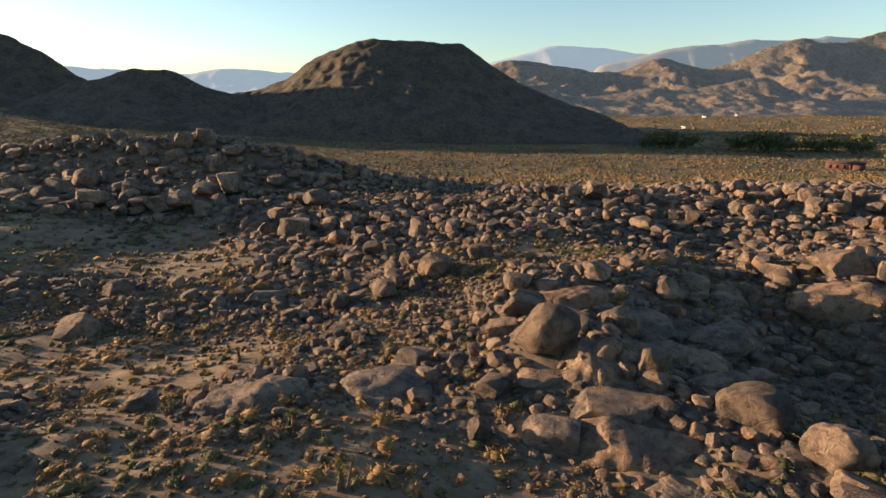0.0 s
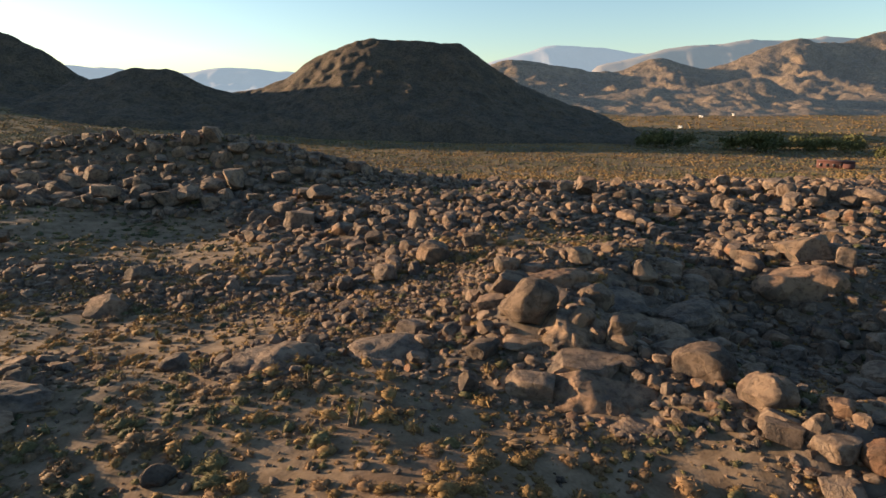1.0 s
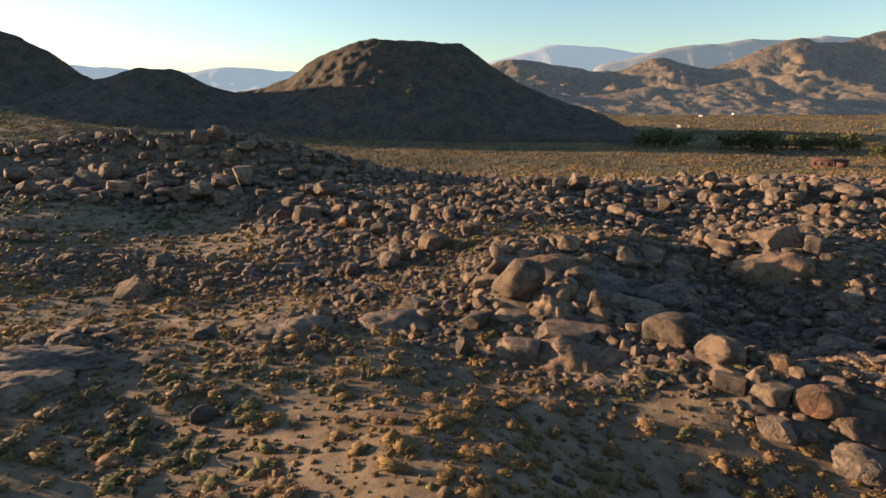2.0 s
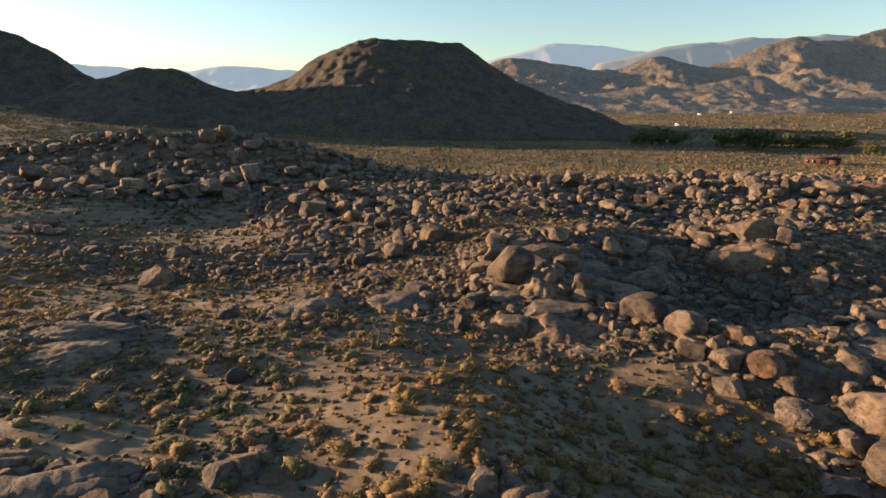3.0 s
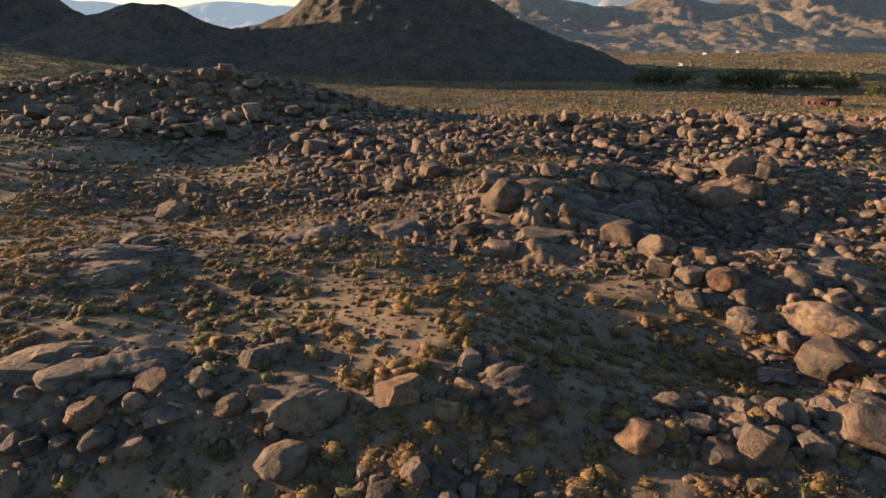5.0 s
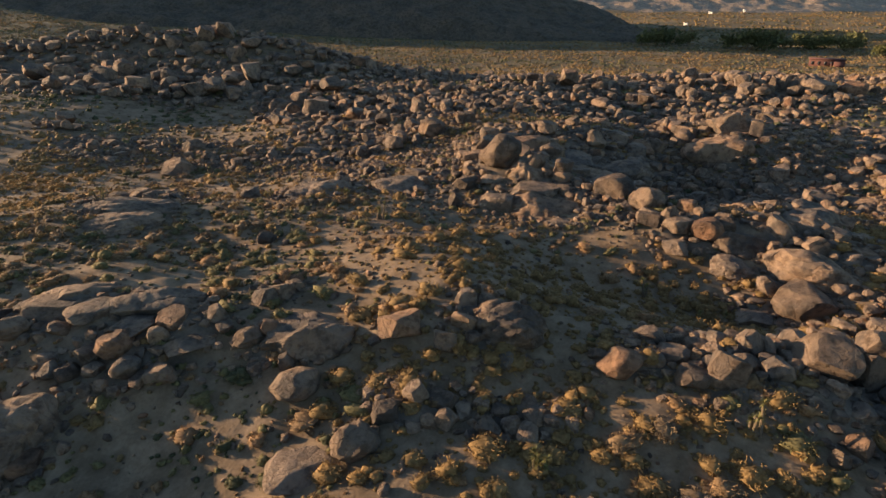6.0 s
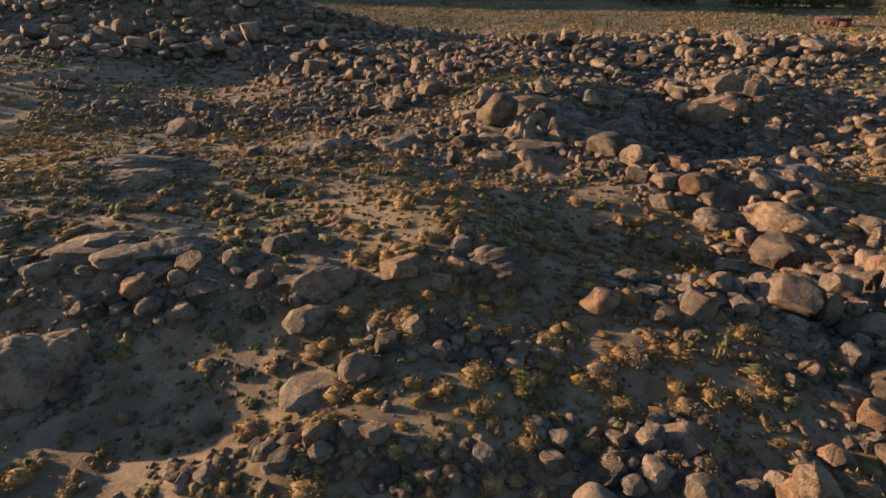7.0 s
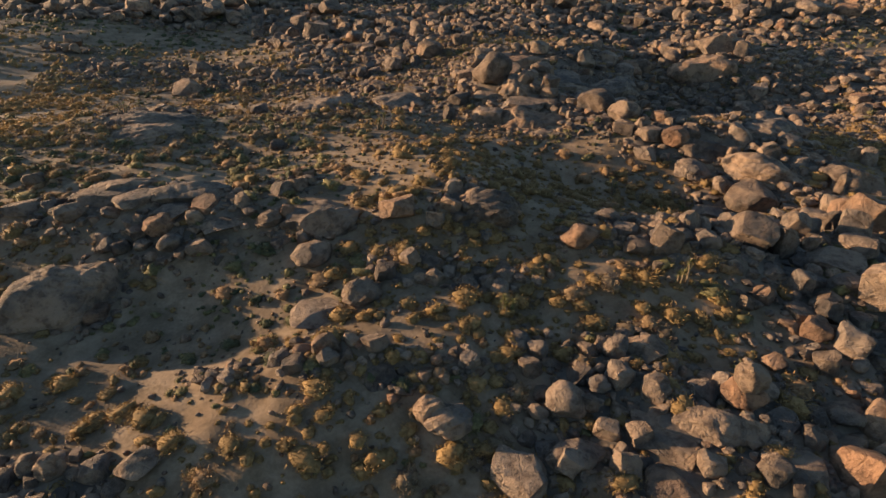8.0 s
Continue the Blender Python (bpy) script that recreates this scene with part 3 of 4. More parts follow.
block_boulder(37.5, 21.5, 2.15, 1.72, 1.58, -39, 38)
block_boulder(34.4, 18.3, 2.54, 2.02, 1.60, -38, 39)
block_boulder(30.9, 17.7, 2.27, 1.82, 1.38, -36, 40)
bedrock(27.4, 18.3, 4.28, 3.85, 1.28, -32, 9)
block_boulder(30.8, 12.9, 4.84, 3.87, 2.42, -39, 41)
rock_slab(26.7, 12.4, 3.14, 2.51, 0.83, -35, 8)
bedrock(40.2, 13.8, 5.93, 5.33, 1.77, -38, 10)
rock_spike(38.0, 11.9, 0.94, 0.56, 2.14, -37, 0)
block_boulder(32.7, 4.8, 1.16, 0.93, 1.28, -36, 44)
block_boulder(44.2, 19.8, 1.34, 1.07, 1.47, -37, 51)
block_boulder(45.0, 18.7, 1.76, 1.41, 1.94, -38, 52)
rock_slab(-26.2, 6.8, 4.69, 3.75, 0.84, 34, 16)
rock_slab(-23.1, 6.0, 3.81, 3.06, 0.69, 31, 17)
round_boulder(-27.9, 4.4, 2.29, 1.84, 1.26, 37, 45)
rock_slab(-33.0, 6.2, 3.13, 2.51, 0.84, 40, 18)
round_boulder(-34.4, 10.3, 1.77, 1.41, 0.98, 39, 46)
rock_slab(-41.6, 60.7, 5.70, 4.56, 2.28, 33, 20)
round_boulder(-43.9, 73.0, 4.13, 3.30, 2.27, 30, 48)
block_boulder(-37.2, 75.5, 2.45, 1.96, 1.70, 25, 77)
rock_slab(-23.1, 69.8, 5.75, 4.60, 1.37, 18, 21)
block_boulder(-64.7, 128.2, 7.99, 6.39, 3.99, 26, 78)
rock_spike(77.7, 107.8, 2.04, 1.22, 3.80, -35, 2)
block_boulder(87.0, 105.0, 7.25, 5.80, 3.63, -34, 79)
rock_spike(81.1, 108.5, 2.77, 1.66, 3.71, -32, 3)
round_boulder(94.6, 104.4, 6.01, 4.81, 3.31, -37, 49)
round_boulder(11.5, 0.1, 2.70, 2.30, 1.50, -16, 0)
round_boulder(14.3, 3.1, 2.02, 1.72, 1.08, -18, 1)
block_boulder(17.3, -1.3, 2.22, 1.89, 2.05, -25, 2)
block_boulder(16.4, 1.0, 1.32, 1.12, 0.99, -22, 3)
block_boulder(19.9, 1.7, 2.12, 1.80, 1.47, -26, 4)
block_boulder(20.4, -1.0, 1.95, 1.66, 1.21, -29, 5)
block_boulder(23.9, 0.2, 3.63, 3.08, 2.38, -32, 6)
block_boulder(25.9, -0.7, 1.80, 1.53, 2.27, -35, 7)
block_boulder(28.5, 2.4, 2.14, 1.82, 1.87, -36, 8)
block_boulder(28.5, 0.1, 1.09, 0.92, 1.42, -37, 9)
block_boulder(33.0, 5.0, 2.33, 1.98, 2.04, -38, 10)
round_boulder(35.9, 9.0, 2.28, 1.94, 1.73, -38, 11)
block_boulder(33.0, 2.3, 2.35, 2.00, 2.31, -40, 12)
block_boulder(35.8, 4.7, 4.18, 3.55, 3.16, -41, 13)
rock_slab(29.2, -1.5, 4.05, 3.44, 1.16, -40, 14)
block_boulder(29.7, -6.0, 2.76, 2.35, 3.09, -44, 15)
block_boulder(25.3, -4.6, 1.69, 1.44, 1.53, -38, 16)
round_boulder(8.4, -13.3, 2.33, 1.98, 1.65, -17, 17)
round_boulder(10.3, -12.4, 1.40, 1.19, 0.85, -21, 18)
round_boulder(9.5, -13.7, 1.17, 0.99, 0.88, -20, 19)
round_boulder(6.8, -13.8, 1.22, 1.03, 0.77, -13, 20)
round_boulder(1.0, -14.1, 1.86, 1.58, 1.24, 2, 21)
round_boulder(2.0, -14.6, 2.63, 2.24, 1.20, -1, 22)
round_boulder(2.0, -14.0, 1.01, 0.86, 0.71, -1, 23)
rock_slab(13.7, -9.8, 3.00, 2.55, 0.84, -26, 24)
block_boulder(11.8, -9.9, 1.41, 1.20, 1.35, -22, 25)
round_boulder(7.3, -9.7, 1.31, 1.11, 0.88, -12, 26)
block_boulder(6.7, -11.0, 1.47, 1.25, 0.91, -12, 27)
block_boulder(10.2, -9.7, 1.54, 1.31, 0.89, -18, 28)
round_boulder(17.7, -13.6, 2.38, 2.02, 1.23, -37, 29)
round_boulder(17.8, -13.6, 1.75, 1.60, 1.55, -30, 3, 1.11)
round_boulder(17.2, -12.5, 1.36, 1.15, 1.03, -34, 30)
block_boulder(11.7, -15.6, 1.59, 1.35, 1.12, -27, 31)
rock_slab(13.3, -15.6, 3.45, 2.93, 0.52, -31, 32)
block_boulder(17.1, -18.2, 1.55, 1.32, 1.14, -42, 33)
rock_slab(18.9, -17.7, 2.47, 2.10, 0.55, -45, 34)
block_boulder(21.5, -18.0, 2.85, 2.43, 2.17, -50, 35)
rock_slab(12.7, -18.2, 2.88, 2.45, 0.71, -33, 36)
block_boulder(10.7, -17.1, 1.66, 1.41, 1.58, -27, 37)
block_boulder(7.9, -16.9, 1.47, 1.25, 1.32, -19, 38)
round_boulder(-3.7, -4.8, 2.71, 2.30, 1.44, 10, 39)
rock_slab(-6.6, -5.8, 3.53, 3.00, 0.72, 16, 40)
block_boulder(-26.0, -4.0, 3.63, 3.09, 2.14, 42, 41)
rock_slab(-13.7, -16.3, 2.56, 2.18, 0.73, 40, 42)
round_boulder(-7.9, -0.3, 3.10, 2.64, 1.51, 16, 43)
rock_slab(-8.2, 4.1, 4.87, 4.14, 0.77, 14, 44)
block_boulder(-1.8, 3.1, 2.92, 2.48, 1.34, 5, 45)
block_boulder(1.1, 1.7, 1.46, 1.24, 1.30, 1, 46)
round_boulder(-19.6, -16.2, 1.30, 1.10, 1.16, 48, 47)
round_boulder(-18.3, -16.5, 1.41, 1.20, 1.31, 47, 48)
block_boulder(-2.3, -3.1, 1.55, 1.32, 0.93, 7, 49)
block_boulder(-0.6, -2.0, 1.57, 1.33, 1.10, 4, 50)
block_boulder(4.7, -3.6, 1.33, 1.13, 0.85, -5, 51)
block_boulder(6.0, -3.2, 1.34, 1.14, 0.77, -8, 52)
block_boulder(1.1, -3.4, 1.52, 1.30, 0.91, 1, 53)
block_boulder(20.9, -6.4, 1.03, 0.88, 0.99, -33, 54)
block_boulder(22.4, -5.6, 1.36, 1.16, 1.02, -35, 55)
block_boulder(25.6, -7.3, 1.72, 1.47, 1.38, -41, 56)
block_boulder(25.7, -9.8, 2.09, 1.77, 1.67, -44, 57)
block_boulder(20.9, -10.6, 1.55, 1.32, 0.87, -38, 58)
block_boulder(23.7, -10.9, 1.60, 1.36, 1.28, -42, 59)
round_boulder(23.1, -13.9, 2.27, 1.93, 0.80, -45, 60)
round_boulder(21.3, -14.1, 1.77, 1.50, 0.71, -43, 61)
block_boulder(-2.3, -9.8, 1.70, 1.45, 0.82, 9, 62)
block_boulder(-4.9, -10.8, 1.36, 1.15, 0.95, 15, 63)
block_boulder(-6.8, -11.1, 1.54, 1.31, 0.74, 19, 64)
block_boulder(3.2, -10.9, 1.33, 1.13, 0.75, -3, 65)
bedrock(15.5, -15.4, 4.2, 2.6, 1.0, -12, 12)
bedrock(8.4, -16.2, 3.2, 2.2, 1.0, 10, 11)
bedrock(5.0, 3.8, 5.6, 4.2, 2.0, -8, 8)
bedrock(-25.0, -2.6, 7.5, 5.0, 2.6, 20, 14)
bedrock(36.0, 5.5, 6.0, 5.0, 2.6, -20, 21)


# ---- the boulder fields: stones packed joint to joint ----
def ball(level):
    bm = bmesh.new()
    bmesh.ops.create_icosphere(bm, subdivisions=level, radius=1.0)
    bm.verts.ensure_lookup_table()
    v, f = np.array([p.co[:] for p in bm.verts]), np.array([[p.index for p in q.verts] for q in bm.faces])
    bm.free()
    return v, f


BALLS = {k: ball(k) for k in (1, 2, 3)}


def pack(rs, x0, x1, y0, y1, grades):
    """Discs from large to small that do not overlap, thickest where the land is rocky: rows of x, y, radius."""
    cell, held, rows = 3.2, {}, []
    for a, b, r in HEROES:
        held.setdefault((int(a // cell), int(b // cell)), []).append((a, b, min(0.8 * r, 2.6)))
    for size, share, least in grades:
        count = int((x1 - x0) * (y1 - y0) * share / (size * size))
        xs, ys, grow = rs.uniform(x0, x1, count), rs.uniform(y0, y1, count), rs.uniform(0.82, 1.2, count)
        ms = rockiness(xs, ys)
        fits = np.flatnonzero(rs.rand(count) < np.clip((ms - least) * 2.6, 0, 1))
        for i in fits:
            x, y, r = xs[i], ys[i], size * grow[i]
            gx, gy = int(x // cell), int(y // cell)
            near = [p for dx in (-1, 0, 1) for dy in (-1, 0, 1) for p in held.get((gx + dx, gy + dy), ())]
            if all((x - a) ** 2 + (y - b) ** 2 > (0.82 * (r + q)) ** 2 for a, b, q in near):
                held.setdefault((gx, gy), []).append((x, y, r))
                rows.append((x, y, r))
    around = []
    for x, y, r in rows:
        gx, gy = int(x // cell), int(y // cell)
        around.append([(a, b, q) for dx in (-1, 0, 1) for dy in (-1, 0, 1) for a, b, q in held.get((gx + dx, gy + dy), ()) if 0 < (x - a) ** 2 + (y - b) ** 2 < (1.3 * (r + q)) ** 2])
    return rows, around


def packed_stone(rs, level, x, y, r, around):
    """One block or boulder: a ball cut back by the joints towards its neighbours and by a few breaks of its own, then worn."""
    v = BALLS[level][0]
    tall = rs.uniform(0.45, 1.0)
    v = v * np.array((1.22 * r, 1.22 * r, 1.1 * tall * r))
    worn = rs.uniform(0.90, 0.99)
    for a, b, q in around:
        d = np.array((a - x, b - y, rs.normal() * 0.10 * r))
        gap = math.hypot(d[0], d[1])
        n = d / np.linalg.norm(d) + np.array((0, 0, rs.uniform(-0.05, 0.30)))
        n /= np.linalg.norm(n)
        v = v - worn * np.maximum(v @ n - 0.97 * gap * r / (r + q), 0)[:, None] * n
    n = np.array((rs.normal() * 0.22, rs.normal() * 0.22, 1.0))
    n /= np.linalg.norm(n)
    v = v - worn * np.maximum(v @ n - rs.uniform(0.62, 0.98) * tall * r, 0)[:, None] * n
    for _ in range(rs.randint(5, 10)):
        n = rs.normal(size=3) * np.array((1, 1, 0.8))
        n /= np.linalg.norm(n)
        v = v - worn * np.maximum(v @ n - rs.uniform(0.50, 0.90) * r, 0)[:, None] * n
    for k, a in enumerate((0.05, 0.035, 0.022, 0.014)[:level + 1]):
        v = v * (1 + a * np.sin(v @ (rs.normal(size=3) * (1.6 + 1.9 * k) / r) + 6.28 * rs.rand()))[:, None]
    return v


def pile(rs, rows, around):
    """The packed stones as rows of how large they seem from the flight, place, points and level."""
    made = []
    if not rows:
        return made
    h = ground(np.array([p[0] for p in rows]), np.array([p[1] for p in rows]))
    for (x, y, r), beside, z in zip(rows, around, h):
        seems = r / math.hypot(x - 1, y + 30)
        level = 3 if seems > 0.0150 else 2 if seems > 0.0062 else 1
        made.append((seems, np.array((x, y, z + r * rs.uniform(-0.30, 0.42 if y < 84 else 0.85))), packed_stone(rs, level, x, y, r, beside), level))
    return made


def joined(name, label, category, made, mat, sharp=0):
    verts, faces, base = [], [], 0
    for _, place, v, level in made:
        verts.append(v + place)
        faces.append(BALLS[level][1] + base)
        base += len(v)
    me = mesh_of(name, np.concatenate(verts), np.concatenate(faces), mat, True, sharp)
    return tagged(new(name, me), label, category, kind="stuff")


rs_pack = np.random.RandomState(5)
near_rows, near_around = pack(rs_pack, -70, 78, -20, 84, [(1.8, 0.14, 0.70), (1.25, 0.32, 0.50), (0.90, 0.55, 0.36), (0.64, 0.75, 0.26), (0.44, 1.1, 0.15), (0.30, 0.9, 0.10)])
far_rows, far_around = pack(rs_pack, -26, 200, 84, 215, [(2.6, 0.06, 0.76), (1.8, 0.24, 0.56), (1.3, 0.5, 0.34), (0.9, 0.8, 0.20), (0.62, 0.5, 0.14)])
west_rows, west_around = pack(rs_pack, -220, -26.5, 84, 215, [(3.2, 0.22, 0.60), (2.2, 0.40, 0.46), (1.5, 0.6, 0.32), (1.0, 0.7, 0.20)])
stones = pile(rs_pack, near_rows, near_around) + pile(rs_pack, far_rows, far_around) + pile(rs_pack, west_rows, west_around)
stones.sort(key=lambda p: -p[0])
for _, place, v, level in stones[:300]:  # the nearest large ones are single things
    ob = new("boulder", mesh_of("boulder", v, BALLS[level][1], GRANITE, True, 19))
    ob.matrix_world = Matrix.Translation(place)
    tagged(ob, "weathered jointed tan granite boulder packed among others", "boulder", "boulders of the outcrops")
joined("boulder_rubble", "packed tan and grey granite boulders of the outcrops", "boulders", [p for p in stones[300:] if p[3] > 2], GRANITE_FIELD, 19)
joined("broken_rubble", "broken angular granite blocks of the outcrops", "boulders", [p for p in stones[300:] if p[3] == 2], GRANITE_FIELD, 19)
joined("distant_rubble", "heaped granite boulders of the distant outcrops", "boulders", [p for p in stones[300:] if p[3] == 1], GRANITE_FIELD, 19)


def loose_stones():
    """Small stones lying about on the sand, more of them near the outcrops."""
    rs = np.random.RandomState(6)
    count = 42000
    x, y = rs.uniform(-62, 66, count), rs.uniform(-20, 80, count)
    m = rockiness(x, y)
    size = np.minimum(0.9, 0.16 * np.exp(np.abs(rs.normal(size=count)) * 0.7))
    keep = (rs.rand(count) < 0.15 + 0.6 * m) & clear_of(x, y) & (size > np.hypot(x - 1, y + 30) * 0.0030)
    h = ground(x, y)
    return [(rs.randint(99), turned(rs, 0.4) @ np.diag((s, s * rs.uniform(0.5, 1.0), s * rs.uniform(0.35, 0.8))), np.array((x[i], y[i], h[i] + 0.1 * s))) for i in np.flatnonzero(keep) for s in (size[i],)]


heap("stone_rubble", "small broken granite stones over the desert floor", "stones", PEBBLE, loose_stones(), GRANITE_FIELD, smooth=False)


# ---- scrub ----
def bush_shape(seed, level, leaves, size):
    """A desert bush about 1 m across: a rounded uneven mound of twigs set all over with small leaf blades."""
    rs = np.random.RandomState(seed)
    bm = bmesh.new()
    bmesh.ops.create_icosphere(bm, subdivisions=level, radius=0.30)
    bm.verts.ensure_lookup_table()
    v = np.array([p.co[:] for p in bm.verts])
    f = [[p.index for p in q.verts] for q in bm.faces if max(p.co.z for p in q.verts) > -0.05]
    bm.free()
    for k in range(4):
        v = v * (1 + 0.13 * np.sin(v @ rs.normal(size=3) * (8 + 5 * k) + k))[:, None]
    v = v * (1 + 0.10 * rs.normal(size=(len(v), 1))) * np.array((1.0, 1.0, 0.9))
    v[:, 2] = np.maximum(v[:, 2] + 0.10, -0.04)
    f = [q + [q[2]] for q in f]
    verts = list(v)
    lobe = rs.uniform(0.8, 1.15, size=(4, 1)) * np.ones((4, 3))
    for _ in range(leaves):
        d = rs.normal(size=3)
        d[2] = abs(d[2]) * 0.8 + 0.1
        d /= np.linalg.norm(d)
        p = d * rs.uniform(0.22, 0.46) * lobe[rs.randint(4)] + np.array((0, 0, 0.05))
        a = rs.normal(size=3) * 0.8 + d
        a /= np.linalg.norm(a)
        b = np.cross(a, rs.normal(size=3))
        b /= np.linalg.norm(b) + 1e-6
        s = size * rs.uniform(0.6, 1.3)
        n = len(verts)
        verts += [p - a * s - b * s * 0.3, p - a * s + b * s * 0.3, p + a * s + b * s * 0.1, p + a * s - b * s * 0.1]
        f.append([n, n + 1, n + 2, n + 3])
    tris = [t for q in f for t in (([q[0], q[1], q[2]],) if q[2] == q[3] else ([q[0], q[1], q[2]], [q[0], q[2], q[3]]))]
    return np.array(verts), np.array(tris)


BUSH_FULL = [bush_shape(20 + k, 2, 260, 0.058) for k in range(10)]
BUSH_NEAR = [bush_shape(k, 2, 110, 0.075) for k in range(10)]
BUSH_MID = [bush_shape(40 + k, 1, 40, 0.12) for k in range(8)]
BUSH_FAR = [bush_shape(70 + k, 1, 4, 0.24) for k in range(8)]
KINDS = ["golden", "tan", "olive", "dark"]


def scatter_scrub():
    rs = np.random.RandomState(9)
    near, mid, far = [], [], []
    for x0, x1, y0, y1, count, grown in [(-70, 75, -20, 72, 11000, 0.92), (-70, 75, -20, 72, 26000, 0.40), (-220, 260, 65, 260, 64000, 1.0), (-420, 480, 230, 700, 80000, 1.7), (240, 900, 640, 1180, 9000, 2.6)]:
        xs, ys = rs.uniform(x0, x1, count), rs.uniform(y0, y1, count)
        m = rockiness(xs, ys)
        clump = value_noise(xs, ys, 9.0, 12)
        sort = value_noise(xs, ys, 16.0, 14)
        hs = ground(xs, ys)
        keep = (rs.rand(count) < (1 - 0.45 * m) * (0.24 + 0.95 * clump ** 1.3)) & clear_of(xs, ys)
        for i in np.flatnonzero(keep):
            x, y = xs[i], ys[i]
            dist = math.hypot(x - 1, y + 22)
            size = min(1.9 if y < 72 else 2.6 if y < 640 else 6.0, grown * math.exp(rs.normal() * 0.50))
            form = turned(rs, 0.06) @ np.diag((size * rs.uniform(1.0, 1.5), size * rs.uniform(0.8, 1.3), size * rs.uniform(0.6, 0.95)))
            kind = int(np.clip(rs.normal() * 1.0 + 4.4 * sort[i] - 1.0 + (0.0 if y > 230 else 0.6 if y > 75 else -0.35), 0, 3.99))
            spot = (rs.randint(99), form, np.array((x, y, hs[i] - 0.02)), dist, kind)
            (near if dist < 48 else mid if dist < 105 else far).append(spot)
    return near, mid, far


near_bushes, mid_bushes, far_bushes = scatter_scrub()
near_bushes.sort(key=lambda s: s[3] - 14 * s[1][2][2])
WORDS = {"golden": "golden dry bunch grass tuft on desert sand", "tan": "low rounded tan dry desert bush", "olive": "low olive-green desert bush on sand", "dark": "dark green creosote bush on sand"}
for k, form, place, _, kind in near_bushes[:300]:
    v, f = BUSH_FULL[k % len(BUSH_FULL)]
    key = "%s_bush_shape_%d" % (KINDS[kind], k % len(BUSH_NEAR))
    me = bpy.data.meshes.get(key) or mesh_of(key, v, f, SCRUBS[kind])
    ob = new(KINDS[kind] + "_bush", me)
    ob.matrix_world = Matrix.Translation(place) @ Matrix(form.tolist()).to_4x4()
    tagged(ob, WORDS[KINDS[kind]], "bush", KINDS[kind] + " bushes of the open sand")
for kind, word in enumerate(KINDS):
    heap(word + "_near_scrub", word + " low desert scrub on open sand", "scrub", BUSH_NEAR, [s[:3] for s in near_bushes[300:] if s[4] == kind], SCRUBS[kind])
    heap(word + "_scrub", word + " desert scrub between boulders", "scrub", BUSH_MID, [s[:3] for s in mid_bushes if s[4] == kind], SCRUBS[kind])
    heap(word + "_far_scrub", word + " scrub over the distant plain", "scrub", BUSH_FAR, [s[:3] for s in far_bushes if s[4] == kind], SCRUBS[kind])


# ---- yuccas, trees and houses ----
def part(name, verts, faces, mat, parent, label="", smooth=True):
    ob = new(name, mesh_of(name, verts, faces, mat, smooth))
    ob.parent = parent
    return tagged(ob, label)


def thing(name, label, category, place, group=""):
    ob = new(name)
    ob.matrix_world = Matrix.Translation(place)
    return tagged(ob, label, category, group)


def tube(points, radii, sides=7):
    """A bent tapering stem."""
    v, f = [], []
    for k, (p, r) in enumerate(zip(points, radii)):
        for s in range(sides):
            a = 2 * math.pi * s / sides
            v.append((p[0] + r * math.cos(a), p[1] + r * math.sin(a), p[2]))
        if k:
            for s in range(sides):
                n, m = (k - 1) * sides, (s + 1) % sides
                f.append((n + s, n + m, n + sides + m, n + sides + s))
    return np.array(v), np.array(f)


def blades(rs, centre, count, length, width, spread=1.0):
    """A rosette of stiff pointed leaves."""
    v, f = [], []
    for _ in range(count):
        d = rs.normal(size=3)
        d[2] = d[2] * 0.7 + 0.35
        d /= np.linalg.norm(d)
        s = np.cross(d, (0.1, 0.2, 1.0))
        s /= np.linalg.norm(s) + 1e-6
        tip = centre + d * length * rs.uniform(0.7, 1.1) * spread
        n = len(v)
        v += [centre - s * width, centre + s * width, (centre + tip) / 2 + s * width, tip, (centre + tip) / 2 - s * width]
        f += [(n, n + 1, n + 2, n + 4), (n + 4, n + 2, n + 3, n + 3)]
    return v, f


BARK = plain_material("grey_bark", (0.16, 0.12, 0.085), 0.95, 0.4, 0.2)
YUCCA_LEAF = leaf_material("yucca_leaf", [(0.0, (0.12, 0.125, 0.05)), (1.0, (0.17, 0.155, 0.06))])


def yucca(x, y, height, stems, seed):
    rs = np.random.RandomState(seed)
    root = thing("yucca", "spiky green yucca with dry brown stems on sand", "yucca", (x, y, float(ground(x, y)) - 0.05), "yuccas")
    for k in range(stems):
        h = height * rs.uniform(0.55, 1.0)
        foot = np.array((rs.normal() * 0.22, rs.normal() * 0.22, 0.0))
        lean = np.array((rs.normal() * 0.18 * h, rs.normal() * 0.18 * h, h))
        pts = [foot + lean * u for u in (0, 0.35, 0.7, 1.0)]
        part("stem", *tube(pts, (0.11, 0.10, 0.09, 0.07)), BARK, root)
        v, f = [], []
        for u, n in ((1.0, 46), (0.72, 26), (0.45, 14)):
            a, b = blades(rs, foot + lean * u, n, 0.42 if u > 0.9 else 0.32, 0.022)
            f += [tuple(i + len(v) for i in q) for q in b]
            v += a
        tris = [t for q in f for t in ((q[0], q[1], q[2]), (q[0], q[2], q[3]))]
        part("rosette", np.array(v), np.array([t for t in tris if len(set(t)) == 3]), YUCCA_LEAF, root, "stiff green pointed leaves", False)


